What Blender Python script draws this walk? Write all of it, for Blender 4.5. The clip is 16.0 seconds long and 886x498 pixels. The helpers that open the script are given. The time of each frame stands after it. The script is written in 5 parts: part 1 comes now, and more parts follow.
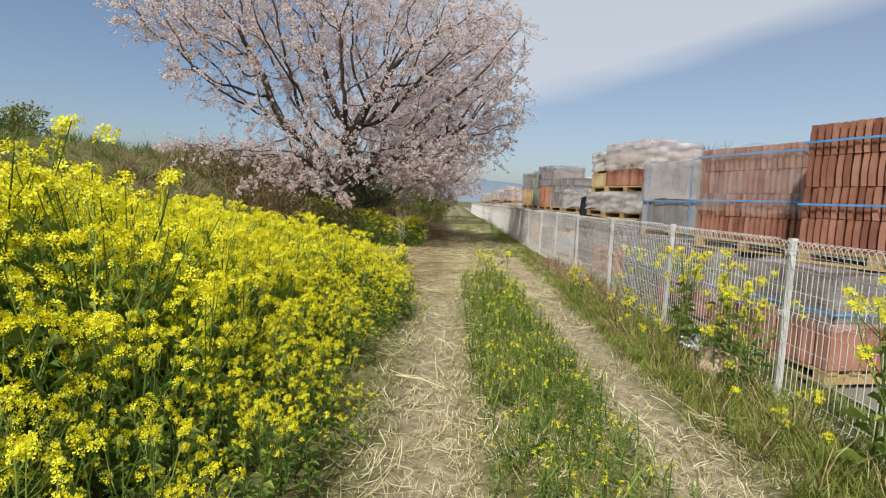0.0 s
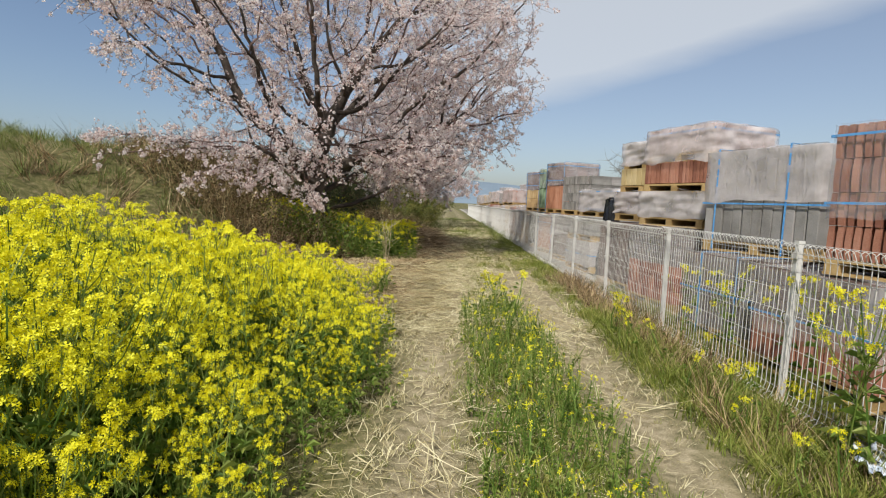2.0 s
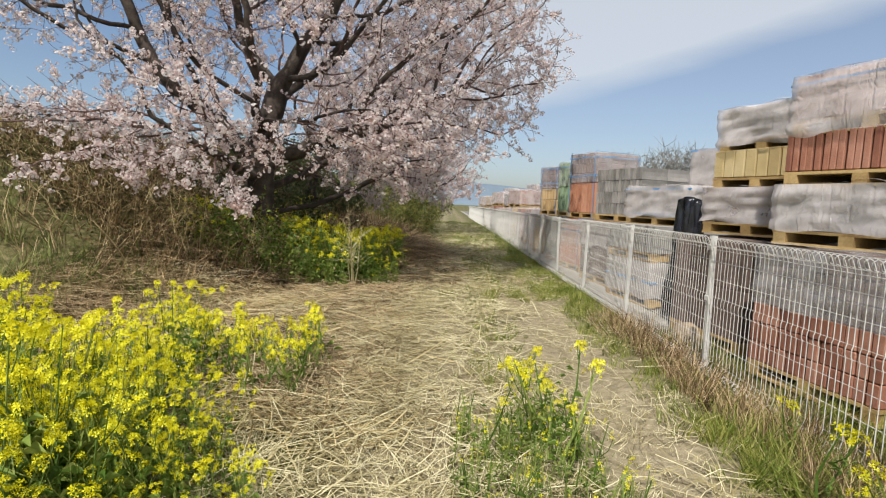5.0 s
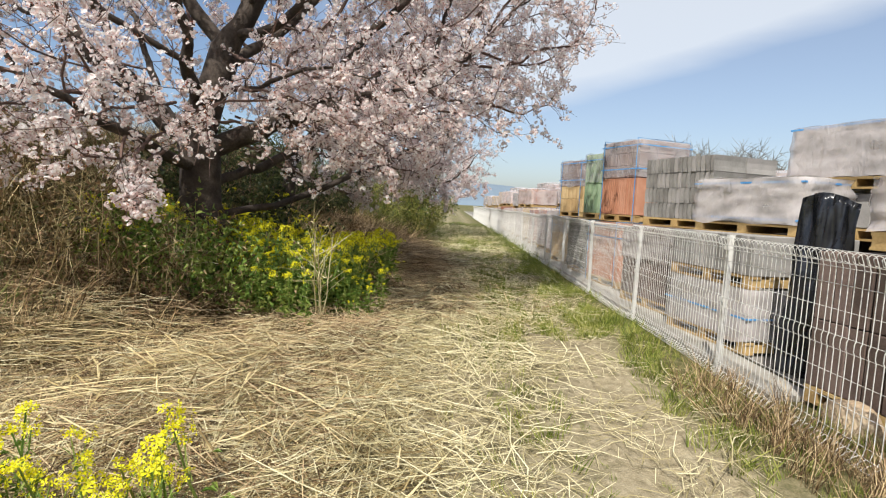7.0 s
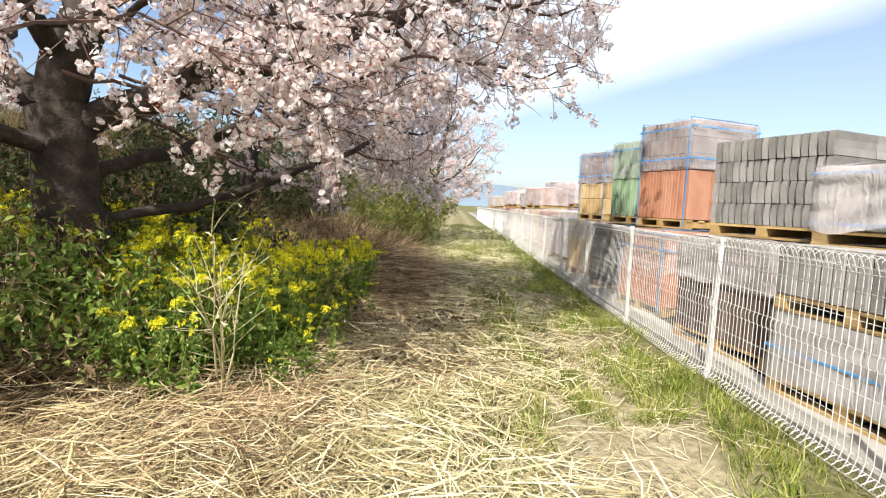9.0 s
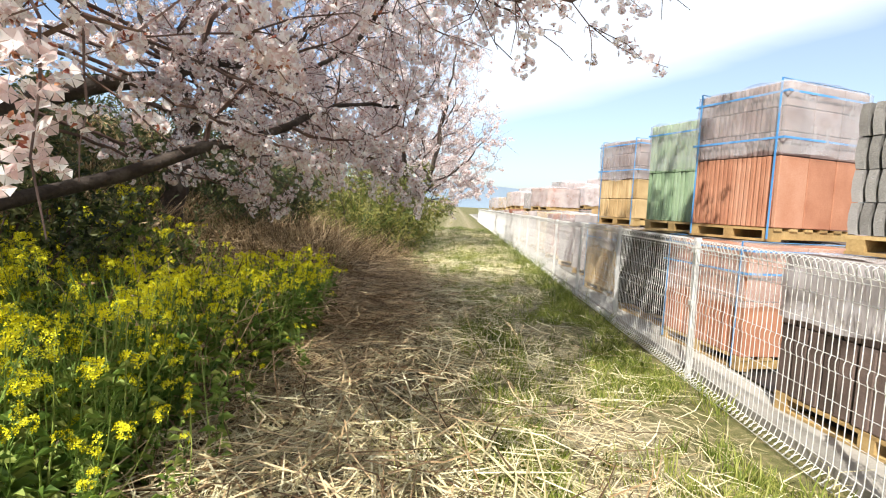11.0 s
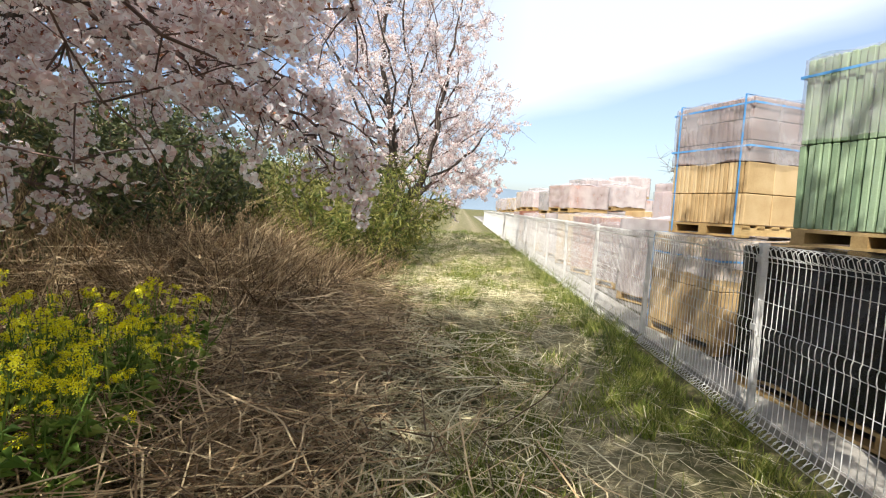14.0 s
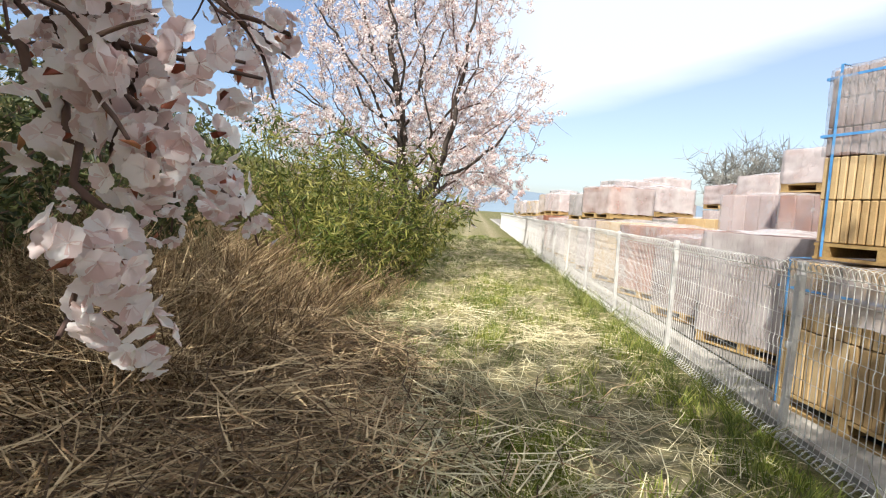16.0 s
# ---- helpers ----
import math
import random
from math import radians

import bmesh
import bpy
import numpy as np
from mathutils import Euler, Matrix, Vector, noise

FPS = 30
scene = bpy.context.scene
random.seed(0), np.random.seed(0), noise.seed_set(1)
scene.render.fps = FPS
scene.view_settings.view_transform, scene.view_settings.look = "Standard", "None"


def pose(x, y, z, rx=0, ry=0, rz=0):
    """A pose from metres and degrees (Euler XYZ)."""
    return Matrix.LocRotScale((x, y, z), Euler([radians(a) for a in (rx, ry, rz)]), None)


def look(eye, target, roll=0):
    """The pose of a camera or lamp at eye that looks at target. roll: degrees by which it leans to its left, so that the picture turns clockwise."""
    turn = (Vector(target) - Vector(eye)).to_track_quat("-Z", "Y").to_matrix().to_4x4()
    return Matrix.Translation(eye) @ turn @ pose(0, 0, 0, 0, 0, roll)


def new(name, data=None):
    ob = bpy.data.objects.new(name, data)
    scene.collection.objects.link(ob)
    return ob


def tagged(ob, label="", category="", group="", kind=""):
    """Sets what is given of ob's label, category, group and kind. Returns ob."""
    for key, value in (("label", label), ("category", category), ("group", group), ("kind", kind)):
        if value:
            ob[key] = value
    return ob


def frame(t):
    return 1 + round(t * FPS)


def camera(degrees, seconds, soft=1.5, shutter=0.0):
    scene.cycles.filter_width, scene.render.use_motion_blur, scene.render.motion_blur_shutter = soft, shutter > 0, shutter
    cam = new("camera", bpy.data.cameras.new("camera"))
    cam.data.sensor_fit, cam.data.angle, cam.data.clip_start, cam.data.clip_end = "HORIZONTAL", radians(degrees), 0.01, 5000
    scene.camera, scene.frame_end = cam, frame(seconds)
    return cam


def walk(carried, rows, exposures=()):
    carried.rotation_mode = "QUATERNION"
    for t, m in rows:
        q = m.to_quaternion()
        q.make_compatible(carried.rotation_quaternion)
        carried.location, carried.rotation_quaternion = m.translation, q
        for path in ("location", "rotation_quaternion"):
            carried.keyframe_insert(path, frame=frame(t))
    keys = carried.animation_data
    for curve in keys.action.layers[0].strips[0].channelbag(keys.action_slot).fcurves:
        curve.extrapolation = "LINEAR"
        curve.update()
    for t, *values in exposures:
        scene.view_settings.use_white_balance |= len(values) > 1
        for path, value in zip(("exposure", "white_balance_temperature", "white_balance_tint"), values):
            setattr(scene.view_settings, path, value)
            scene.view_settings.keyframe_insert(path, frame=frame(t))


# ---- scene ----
cam = camera(82.8, 16.0, soft=1.15)
PATH = [
    (0.0, 0.000, 0.000, 1.360, 84.41, -2.25, 0.86),
    (0.5, 0.008, 0.538, 1.369, 84.43, -2.27, 0.81),
    (1.0, -0.005, 1.059, 1.397, 84.47, -2.28, 0.62),
    (1.5, 0.002, 1.592, 1.386, 84.52, -2.28, 0.37),
    (2.0, 0.012, 2.113, 1.368, 84.60, -2.28, 0.39),
    (2.5, 0.018, 2.646, 1.360, 84.70, -2.29, 0.35),
    (3.0, 0.065, 3.195, 1.379, 84.70, -2.33, 0.37),
    (3.5, 0.080, 3.711, 1.403, 84.76, -2.34, 0.33),
    (4.0, 0.168, 4.221, 1.392, 84.75, -2.35, 0.49),
    (6.5, 0.081, 6.892, 1.340, 84.85, -2.67, 0.48),
    (7.0, 0.122, 7.395, 1.348, 84.79, -2.64, 0.89),
    (7.5, 0.157, 7.922, 1.340, 84.81, -2.60, 1.04),
    (8.0, 0.210, 8.442, 1.360, 84.78, -2.52, 1.36),
    (8.5, 0.217, 8.926, 1.375, 84.82, -2.58, 1.42),
    (9.0, 0.273, 9.435, 1.353, 84.84, -2.66, 1.38),
    (9.5, 0.342, 9.907, 1.344, 84.92, -2.73, 1.60),
    (10.0, 0.363, 10.399, 1.341, 85.02, -2.71, 1.63),
    (12.5, 0.617, 12.954, 1.366, 85.02, -2.93, 1.55),
    (13.0, 0.644, 13.442, 1.343, 85.15, -2.92, 1.62),
    (13.5, 0.599, 13.904, 1.323, 85.14, -2.83, 2.02),
    (14.0, 0.514, 14.363, 1.316, 85.22, -2.94, 2.16),
    (14.5, 0.462, 14.857, 1.349, 85.10, -3.01, 3.02),
    (15.0, 0.368, 15.339, 1.371, 85.08, -3.16, 3.70),
    (15.5, 0.351, 15.830, 1.345, 85.24, -3.19, 3.81),
    (16.0, 0.390, 16.295, 1.384, 85.31, -3.23, 3.82),
]
EXPOSURES = [(0.0, 0.0), (4.0, 0.05), (6.5, 0.3), (8.0, 0.57), (9.0, 0.88), (10.0, 1.0), (12.5, 0.88), (16.0, 0.84)]
walk(cam, [(t, pose(x, y, z, rx, ry, rz)) for t, x, y, z, rx, ry, rz in PATH], EXPOSURES)

# ---- world and sun ----
SUN_EL, SUN_X, SUN_Y = 52.0, -0.34, -0.94
world = bpy.data.worlds.new("sky")
scene.world = world
world.use_nodes = True
wn, wl = world.node_tree.nodes, world.node_tree.links
sky = wn.new("ShaderNodeTexSky")
sky.sky_type, sky.sun_disc = "NISHITA", False
sky.sun_elevation, sky.sun_rotation = radians(SUN_EL), math.atan2(SUN_X, SUN_Y)
sky.air_density, sky.dust_density, sky.ozone_density = 0.9, 2.0, 1.2
wcoord = wn.new("ShaderNodeTexCoord")
# a high veil of cloud whose lower edge climbs towards +x
wdot = wn.new("ShaderNodeVectorMath")
wdot.operation = "DOT_PRODUCT"
wdot.inputs[1].default_value = (-0.279, -0.117, 0.953)
wnoise = wn.new("ShaderNodeTexNoise")
wnoise.inputs["Scale"].default_value, wnoise.inputs["Detail"].default_value = 2.2, 6.0
wmap = wn.new("ShaderNodeMapping")
wmap.inputs["Scale"].default_value = (1.0, 1.0, 4.0)
wadd = wn.new("ShaderNodeMath")
wadd.operation = "MULTIPLY_ADD"
wadd.inputs[1].default_value = 0.08
wramp = wn.new("ShaderNodeMapRange")
wramp.inputs["From Min"].default_value, wramp.inputs["From Max"].default_value = 0.055, 0.10
wramp.inputs["To Min"].default_value, wramp.inputs["To Max"].default_value = 0.16, 0.74
wmix = wn.new("ShaderNodeMixRGB")
wmix.inputs[2].default_value = (5.6, 5.9, 6.25, 1)
wl.new(wcoord.outputs["Generated"], wdot.inputs[0])
wl.new(wcoord.outputs["Generated"], wmap.inputs["Vector"])
wl.new(wmap.outputs[0], wnoise.inputs["Vector"])
wl.new(wnoise.outputs["Fac"], wadd.inputs[0])
wl.new(wdot.outputs["Value"], wadd.inputs[2])
wl.new(wadd.outputs[0], wramp.inputs["Value"])
wside = wn.new("ShaderNodeSeparateXYZ")
wleft = wn.new("ShaderNodeMapRange")
wleft.inputs["From Min"].default_value, wleft.inputs["From Max"].default_value = -0.32, 0.10
wboth = wn.new("ShaderNodeMath")
wboth.operation = "MULTIPLY"
wl.new(wcoord.outputs["Generated"], wside.inputs[0])
wl.new(wside.outputs["X"], wleft.inputs["Value"])
wl.new(wramp.outputs[0], wboth.inputs[0])
wl.new(wleft.outputs[0], wboth.inputs[1])
wl.new(wboth.outputs[0], wmix.inputs[0])
wl.new(sky.outputs[0], wmix.inputs[1])
wback = wn["Background"] if "Background" in wn else wn.new("ShaderNodeBackground")
wout = wn["World Output"] if "World Output" in wn else wn.new("ShaderNodeOutputWorld")
wl.new(wmix.outputs[0], wback.inputs["Color"])
wl.new(wback.outputs[0], wout.inputs["Surface"])
wback.inputs["Strength"].default_value = 0.122
sun_data = bpy.data.lights.new("sun", "SUN")
sun_data.energy, sun_data.angle, sun_data.color = 4.7, radians(0.55), (1.0, 0.965, 0.90)
sun = new("sun", sun_data)
sun.matrix_world = look((0, 0, 30), (-30 * SUN_X / math.tan(radians(SUN_EL)), -30 * SUN_Y / math.tan(radians(SUN_EL)), 0))


# ---- materials ----
def material(name, colours, scale=6.0, rough=0.8, bump=0.3, grain=60.0, metal=0.0, island=0.0, piece=0.0, through_light=0.0, spec=0.3, hue=0.0):
    """A surface whose colour wanders between the given ones at two scales, with fine relief.
    island / piece: how far single leaves or single bricks differ; through_light: share of light that leaves and petals let through."""
    m = bpy.data.materials.new(name)
    m.use_nodes = True
    n, l = m.node_tree.nodes, m.node_tree.links
    b = n["Principled BSDF"]
    geo = n.new("ShaderNodeNewGeometry")
    big, fine = n.new("ShaderNodeTexNoise"), n.new("ShaderNodeTexNoise")
    big.inputs["Scale"].default_value, big.inputs["Detail"].default_value = scale, 5.0
    fine.inputs["Scale"].default_value, fine.inputs["Detail"].default_value = grain, 4.0
    l.new(geo.outputs["Position"], big.inputs["Vector"])
    l.new(geo.outputs["Position"], fine.inputs["Vector"])
    mixv = n.new("ShaderNodeMath")
    mixv.operation = "MULTIPLY_ADD"
    mixv.inputs[1].default_value = 0.35
    l.new(fine.outputs["Fac"], mixv.inputs[0])
    half = n.new("ShaderNodeMath")
    half.operation = "MULTIPLY"
    half.inputs[1].default_value = 0.65
    l.new(big.outputs["Fac"], half.inputs[0])
    l.new(half.outputs[0], mixv.inputs[2])
    value = mixv.outputs[0]
    if island or piece:
        r = n.new("ShaderNodeObjectInfo") if piece else geo
        out = r.outputs["Random"] if piece else geo.outputs["Random Per Island"]
        k = n.new("ShaderNodeMath")
        k.operation = "MULTIPLY_ADD"
        k.inputs[1].default_value = island or piece
        sh = n.new("ShaderNodeMath")
        sh.operation = "SUBTRACT"
        sh.inputs[1].default_value = 0.5
        l.new(out, sh.inputs[0])
        l.new(sh.outputs[0], k.inputs[0])
        l.new(value, k.inputs[2])
        value = k.outputs[0]
    ramp = n.new("ShaderNodeValToRGB")
    e = ramp.color_ramp.elements
    while len(e) < len(colours):
        e.new(0.5)
    for i, c in enumerate(colours):
        e[i].position = 0.28 + 0.44 * i / max(1, len(colours) - 1)
        e[i].color = (*c, 1)
    l.new(value, ramp.inputs["Fac"])
    l.new(ramp.outputs["Color"], b.inputs["Base Color"])
    b.inputs["Roughness"].default_value, b.inputs["Metallic"].default_value = rough, metal
    b.inputs["Specular IOR Level"].default_value = spec
    if bump:
        bp = n.new("ShaderNodeBump")
        bp.inputs["Strength"].default_value, bp.inputs["Distance"].default_value = bump, 0.01
        l.new(fine.outputs["Fac"], bp.inputs["Height"])
        l.new(bp.outputs[0], b.inputs["Normal"])
    if through_light:
        tr = n.new("ShaderNodeBsdfTranslucent")
        mx = n.new("ShaderNodeMixShader")
        mx.inputs[0].default_value = through_light
        l.new(ramp.outputs["Color"], tr.inputs["Color"])
        l.new(b.outputs[0], mx.inputs[1])
        l.new(tr.outputs[0], mx.inputs[2])
        l.new(mx.outputs[0], n["Material Output"].inputs["Surface"])
    return m


def film_material(name, tint, clear, rough=0.18, vary=0.10):
    """Thin wrinkled plastic film: partly see-through, glossy."""
    m = bpy.data.materials.new(name)
    m.use_nodes = True
    n, l = m.node_tree.nodes, m.node_tree.links
    b = n["Principled BSDF"]
    b.inputs["Base Color"].default_value, b.inputs["Roughness"].default_value = (*tint, 1), rough
    geo = n.new("ShaderNodeNewGeometry")
    no, no2 = n.new("ShaderNodeTexNoise"), n.new("ShaderNodeTexNoise")
    mp = n.new("ShaderNodeMapping")
    mp.inputs["Scale"].default_value = (7.0, 7.0, 1.8)
    no.inputs["Scale"].default_value, no.inputs["Detail"].default_value, no.inputs["Distortion"].default_value = 2.5, 5, 1.5
    no2.inputs["Scale"].default_value, no2.inputs["Detail"].default_value = 3.0, 4
    l.new(geo.outputs["Position"], mp.inputs["Vector"])
    l.new(mp.outputs[0], no.inputs["Vector"])
    l.new(geo.outputs["Position"], no2.inputs["Vector"])
    bp = n.new("ShaderNodeBump")
    bp.inputs["Strength"].default_value, bp.inputs["Distance"].default_value = 0.9, 0.016
    l.new(no.outputs["Fac"], bp.inputs["Height"])
    l.new(bp.outputs[0], b.inputs["Normal"])
    t, mx, mr = n.new("ShaderNodeBsdfTransparent"), n.new("ShaderNodeMixShader"), n.new("ShaderNodeMapRange")
    mr.inputs["From Min"].default_value, mr.inputs["From Max"].default_value = 0.35, 0.65
    mr.inputs["To Min"].default_value, mr.inputs["To Max"].default_value = clear - vary, min(0.97, clear + vary)
    l.new(no2.outputs["Fac"], mr.inputs["Value"])
    l.new(mr.outputs[0], mx.inputs[0])
    l.new(b.outputs[0], mx.inputs[1])
    l.new(t.outputs[0], mx.inputs[2])
    l.new(mx.outputs[0], n["Material Output"].inputs["Surface"])
    return m


GRASS = material("green_grass", [(0.10, 0.14, 0.018), (0.21, 0.26, 0.04), (0.40, 0.39, 0.11)], 1.5, 0.6, 0, 20, island=0.5, through_light=0.35)
STRAW = material("dry_straw", [(0.30, 0.25, 0.12), (0.53, 0.465, 0.265), (0.71, 0.65, 0.42)], 2.0, 0.7, 0, 20, island=0.6, through_light=0.15)
GOLD = material("golden_straw", [(0.17, 0.12, 0.05), (0.40, 0.31, 0.14), (0.64, 0.53, 0.29)], 2.0, 0.75, 0, 20, island=0.8, through_light=0.15)
BROWN = material("brown_dead_weeds", [(0.085, 0.052, 0.026), (0.29, 0.188, 0.094), (0.56, 0.425, 0.245)], 1.5, 0.85, 0, 20, island=0.85, through_light=0.15)
STEM = material("rapeseed_stem", [(0.08, 0.15, 0.022), (0.17, 0.26, 0.045), (0.31, 0.36, 0.09)], 2.0, 0.55, 0, 20, island=0.5, through_light=0.3)
YELLOW = material("rapeseed_petals", [(0.70, 0.62, 0.008), (0.82, 0.76, 0.014), (0.88, 0.86, 0.06)], 3.0, 0.6, 0, 20, island=0.5, through_light=0.4)
OLIVE = material("rough_olive_grass", [(0.08, 0.12, 0.025), (0.17, 0.21, 0.055), (0.30, 0.30, 0.11)], 0.8, 0.8, 0, 20, island=0.5, through_light=0.3)
LEAF = material("bush_leaves", [(0.03, 0.042, 0.015), (0.06, 0.078, 0.026), (0.13, 0.14, 0.05)], 2.0, 0.5, 0, 20, island=0.6, through_light=0.35)
BRAMBLE = material("bramble_leaves", [(0.06, 0.05, 0.02), (0.13, 0.10, 0.045), (0.24, 0.15, 0.075)], 2.0, 0.6, 0, 20, island=0.8, through_light=0.25)
BAMBOO = material("bamboo_grass_leaves", [(0.06, 0.085, 0.015), (0.145, 0.165, 0.03), (0.32, 0.30, 0.085)], 1.5, 0.5, 0, 20, island=0.7, through_light=0.35)
BARK = material("cherry_bark", [(0.02, 0.015, 0.012), (0.05, 0.038, 0.03), (0.10, 0.08, 0.065)], 7.0, 0.9, 0.9, 45)
TWIG = material("twigs", [(0.055, 0.034, 0.028), (0.115, 0.072, 0.058), (0.19, 0.125, 0.105)], 4.0, 0.85, 0, 40, island=0.3)
PETAL = material("cherry_petals", [(0.72, 0.56, 0.53), (0.89, 0.82, 0.80), (0.94, 0.92, 0.905)], 1.2, 0.65, 0, 20, island=0.7, through_light=0.64)
CALYX = material("reddish_buds", [(0.20, 0.05, 0.03), (0.34, 0.11, 0.06), (0.42, 0.20, 0.10)], 3.0, 0.7, 0, 20, island=0.5)
PAINT = material("weathered_white_paint", [(0.46, 0.44, 0.41), (0.62, 0.61, 0.57), (0.72, 0.71, 0.67)], 9.0, 0.45, 0.1, 120, spec=0.5)
CONCRETE = material("pale_concrete", [(0.22, 0.20, 0.17), (0.32, 0.30, 0.26), (0.42, 0.39, 0.34)], 3.0, 0.9, 0.4, 80)
YARD = material("yard_gravel", [(0.12, 0.11, 0.095), (0.19, 0.175, 0.155), (0.28, 0.26, 0.23)], 4.0, 0.95, 0.6, 60)
WOOD = material("pallet_wood", [(0.24, 0.15, 0.06), (0.40, 0.27, 0.11), (0.52, 0.37, 0.17)], 5.0, 0.8, 0.4, 60, piece=0.3)
REDB = material("red_clay_pieces", [(0.21, 0.085, 0.055), (0.32, 0.14, 0.088), (0.42, 0.21, 0.145)], 5.0, 0.9, 0.4, 90, piece=0.45)
ORANGEB = material("terracotta_pieces", [(0.33, 0.14, 0.08), (0.42, 0.195, 0.115), (0.48, 0.25, 0.16)], 5.0, 0.9, 0.4, 90, piece=0.35)
OCHREB = material("ochre_pieces", [(0.40, 0.265, 0.12), (0.50, 0.35, 0.175), (0.58, 0.43, 0.235)], 5.0, 0.9, 0.4, 90, piece=0.35)
GREENB = material("pale_green_pieces", [(0.20, 0.29, 0.17), (0.27, 0.37, 0.22), (0.33, 0.43, 0.28)], 5.0, 0.9, 0.4, 90, piece=0.35)
GREYB = material("grey_concrete_pieces", [(0.17, 0.16, 0.145), (0.25, 0.24, 0.22), (0.33, 0.31, 0.29)], 5.0, 0.9, 0.5, 90, piece=0.4)
MAUVEB = material("mauve_brown_pieces", [(0.15, 0.10, 0.09), (0.22, 0.155, 0.14), (0.30, 0.22, 0.20)], 5.0, 0.9, 0.5, 90, piece=0.4)
# dark brown goods; also the shade colour of some lower stacks and the row behind
DARKB = material("dark_brown_and_shaded_pieces", [(0.07, 0.05, 0.04), (0.12, 0.085, 0.07), (0.18, 0.13, 0.11)], 5.0, 0.9, 0.5, 90, piece=0.4)
YELLOWB = material("buff_pieces", [(0.38, 0.28, 0.13), (0.48, 0.37, 0.18), (0.55, 0.44, 0.24)], 5.0, 0.9, 0.5, 90, piece=0.4)
PINKB = material("pinkish_wrapped_goods", [(0.36, 0.26, 0.24), (0.47, 0.36, 0.33), (0.58, 0.48, 0.45)], 2.0, 0.6, 0.3, 40, piece=0.5)
FILM = film_material("clear_plastic_film", (0.70, 0.68, 0.67), 0.72)
CLEAR = film_material("thin_clear_film", (0.70, 0.66, 0.64), 0.84)
MILKY = film_material("milky_plastic_film", (0.66, 0.61, 0.59), 0.52, 0.22, 0.15)
BLACKBAG = material("black_plastic_sheet", [(0.006, 0.007, 0.009), (0.012, 0.013, 0.016), (0.025, 0.026, 0.03)], 4.0, 0.25, 0.4, 14, spec=0.5)
STRAP = material("blue_plastic_strap", [(0.05, 0.20, 0.46), (0.09, 0.29, 0.58), (0.18, 0.40, 0.66)], 8.0, 0.4, 0, 40)
STONE = material("tan_boulder", [(0.26, 0.18, 0.11), (0.42, 0.32, 0.21), (0.55, 0.46, 0.34)], 5.0, 0.9, 0.8, 40)
LITTER = material("blue_white_litter", [(0.10, 0.22, 0.50), (0.55, 0.60, 0.66), (0.75, 0.76, 0.76)], 22.0, 0.4, 0.2, 30)
# the haze of distance is mixed into the hills' own blue-grey
HILL = material("haze_tinted_hills", [(0.12, 0.165, 0.205), (0.145, 0.19, 0.235), (0.17, 0.22, 0.265)], 0.02, 1.0, 0, 0.3)
FARWOOD = material("bare_far_crowns", [(0.13, 0.13, 0.115), (0.20, 0.19, 0.17), (0.27, 0.26, 0.22)], 1.0, 0.95, 0, 10, island=0.5)

rng = np.random.default_rng(11)


# ---- mesh helpers ----
def np_mesh(name, verts, faces, mats, index=None, smooth=False):
    """A mesh from arrays: faces all with the same number of corners."""
    me = bpy.data.meshes.new(name)
    verts, faces = np.asarray(verts, np.float32), np.asarray(faces, np.int32)
    k = faces.shape[1]
    me.vertices.add(len(verts))
    me.vertices.foreach_set("co", verts.ravel())
    me.loops.add(faces.size)
    me.loops.foreach_set("vertex_index", faces.ravel())
    me.polygons.add(len(faces))
    me.polygons.foreach_set("loop_start", np.arange(0, faces.size, k, dtype=np.int32))
    for m in mats:
        me.materials.append(m)
    if index is not None:
        me.polygons.foreach_set("material_index", np.asarray(index, np.int32))
    me.polygons.foreach_set("use_smooth", np.full(len(faces), smooth))
    me.update(calc_edges=True)
    me.validate()
    return me


def put(name, me, parent=None, label=""):
    ob = new(name, me)
    if parent is not None:
        ob.parent = parent
    if label:
        ob["label"] = label
    return ob


def part(name, bm, mat, parent=None, label="", smooth=False):
    me = bpy.data.meshes.new(name)
    for f in bm.faces:
        f.smooth = smooth
    bm.to_mesh(me)
    bm.free()
    me.materials.append(mat)
    return put(name, me, parent, label)


def empty(name, m, label, category, group="", kind=""):
    ob = new(name)
    ob.matrix_world = m
    return tagged(ob, label, category, group, kind)


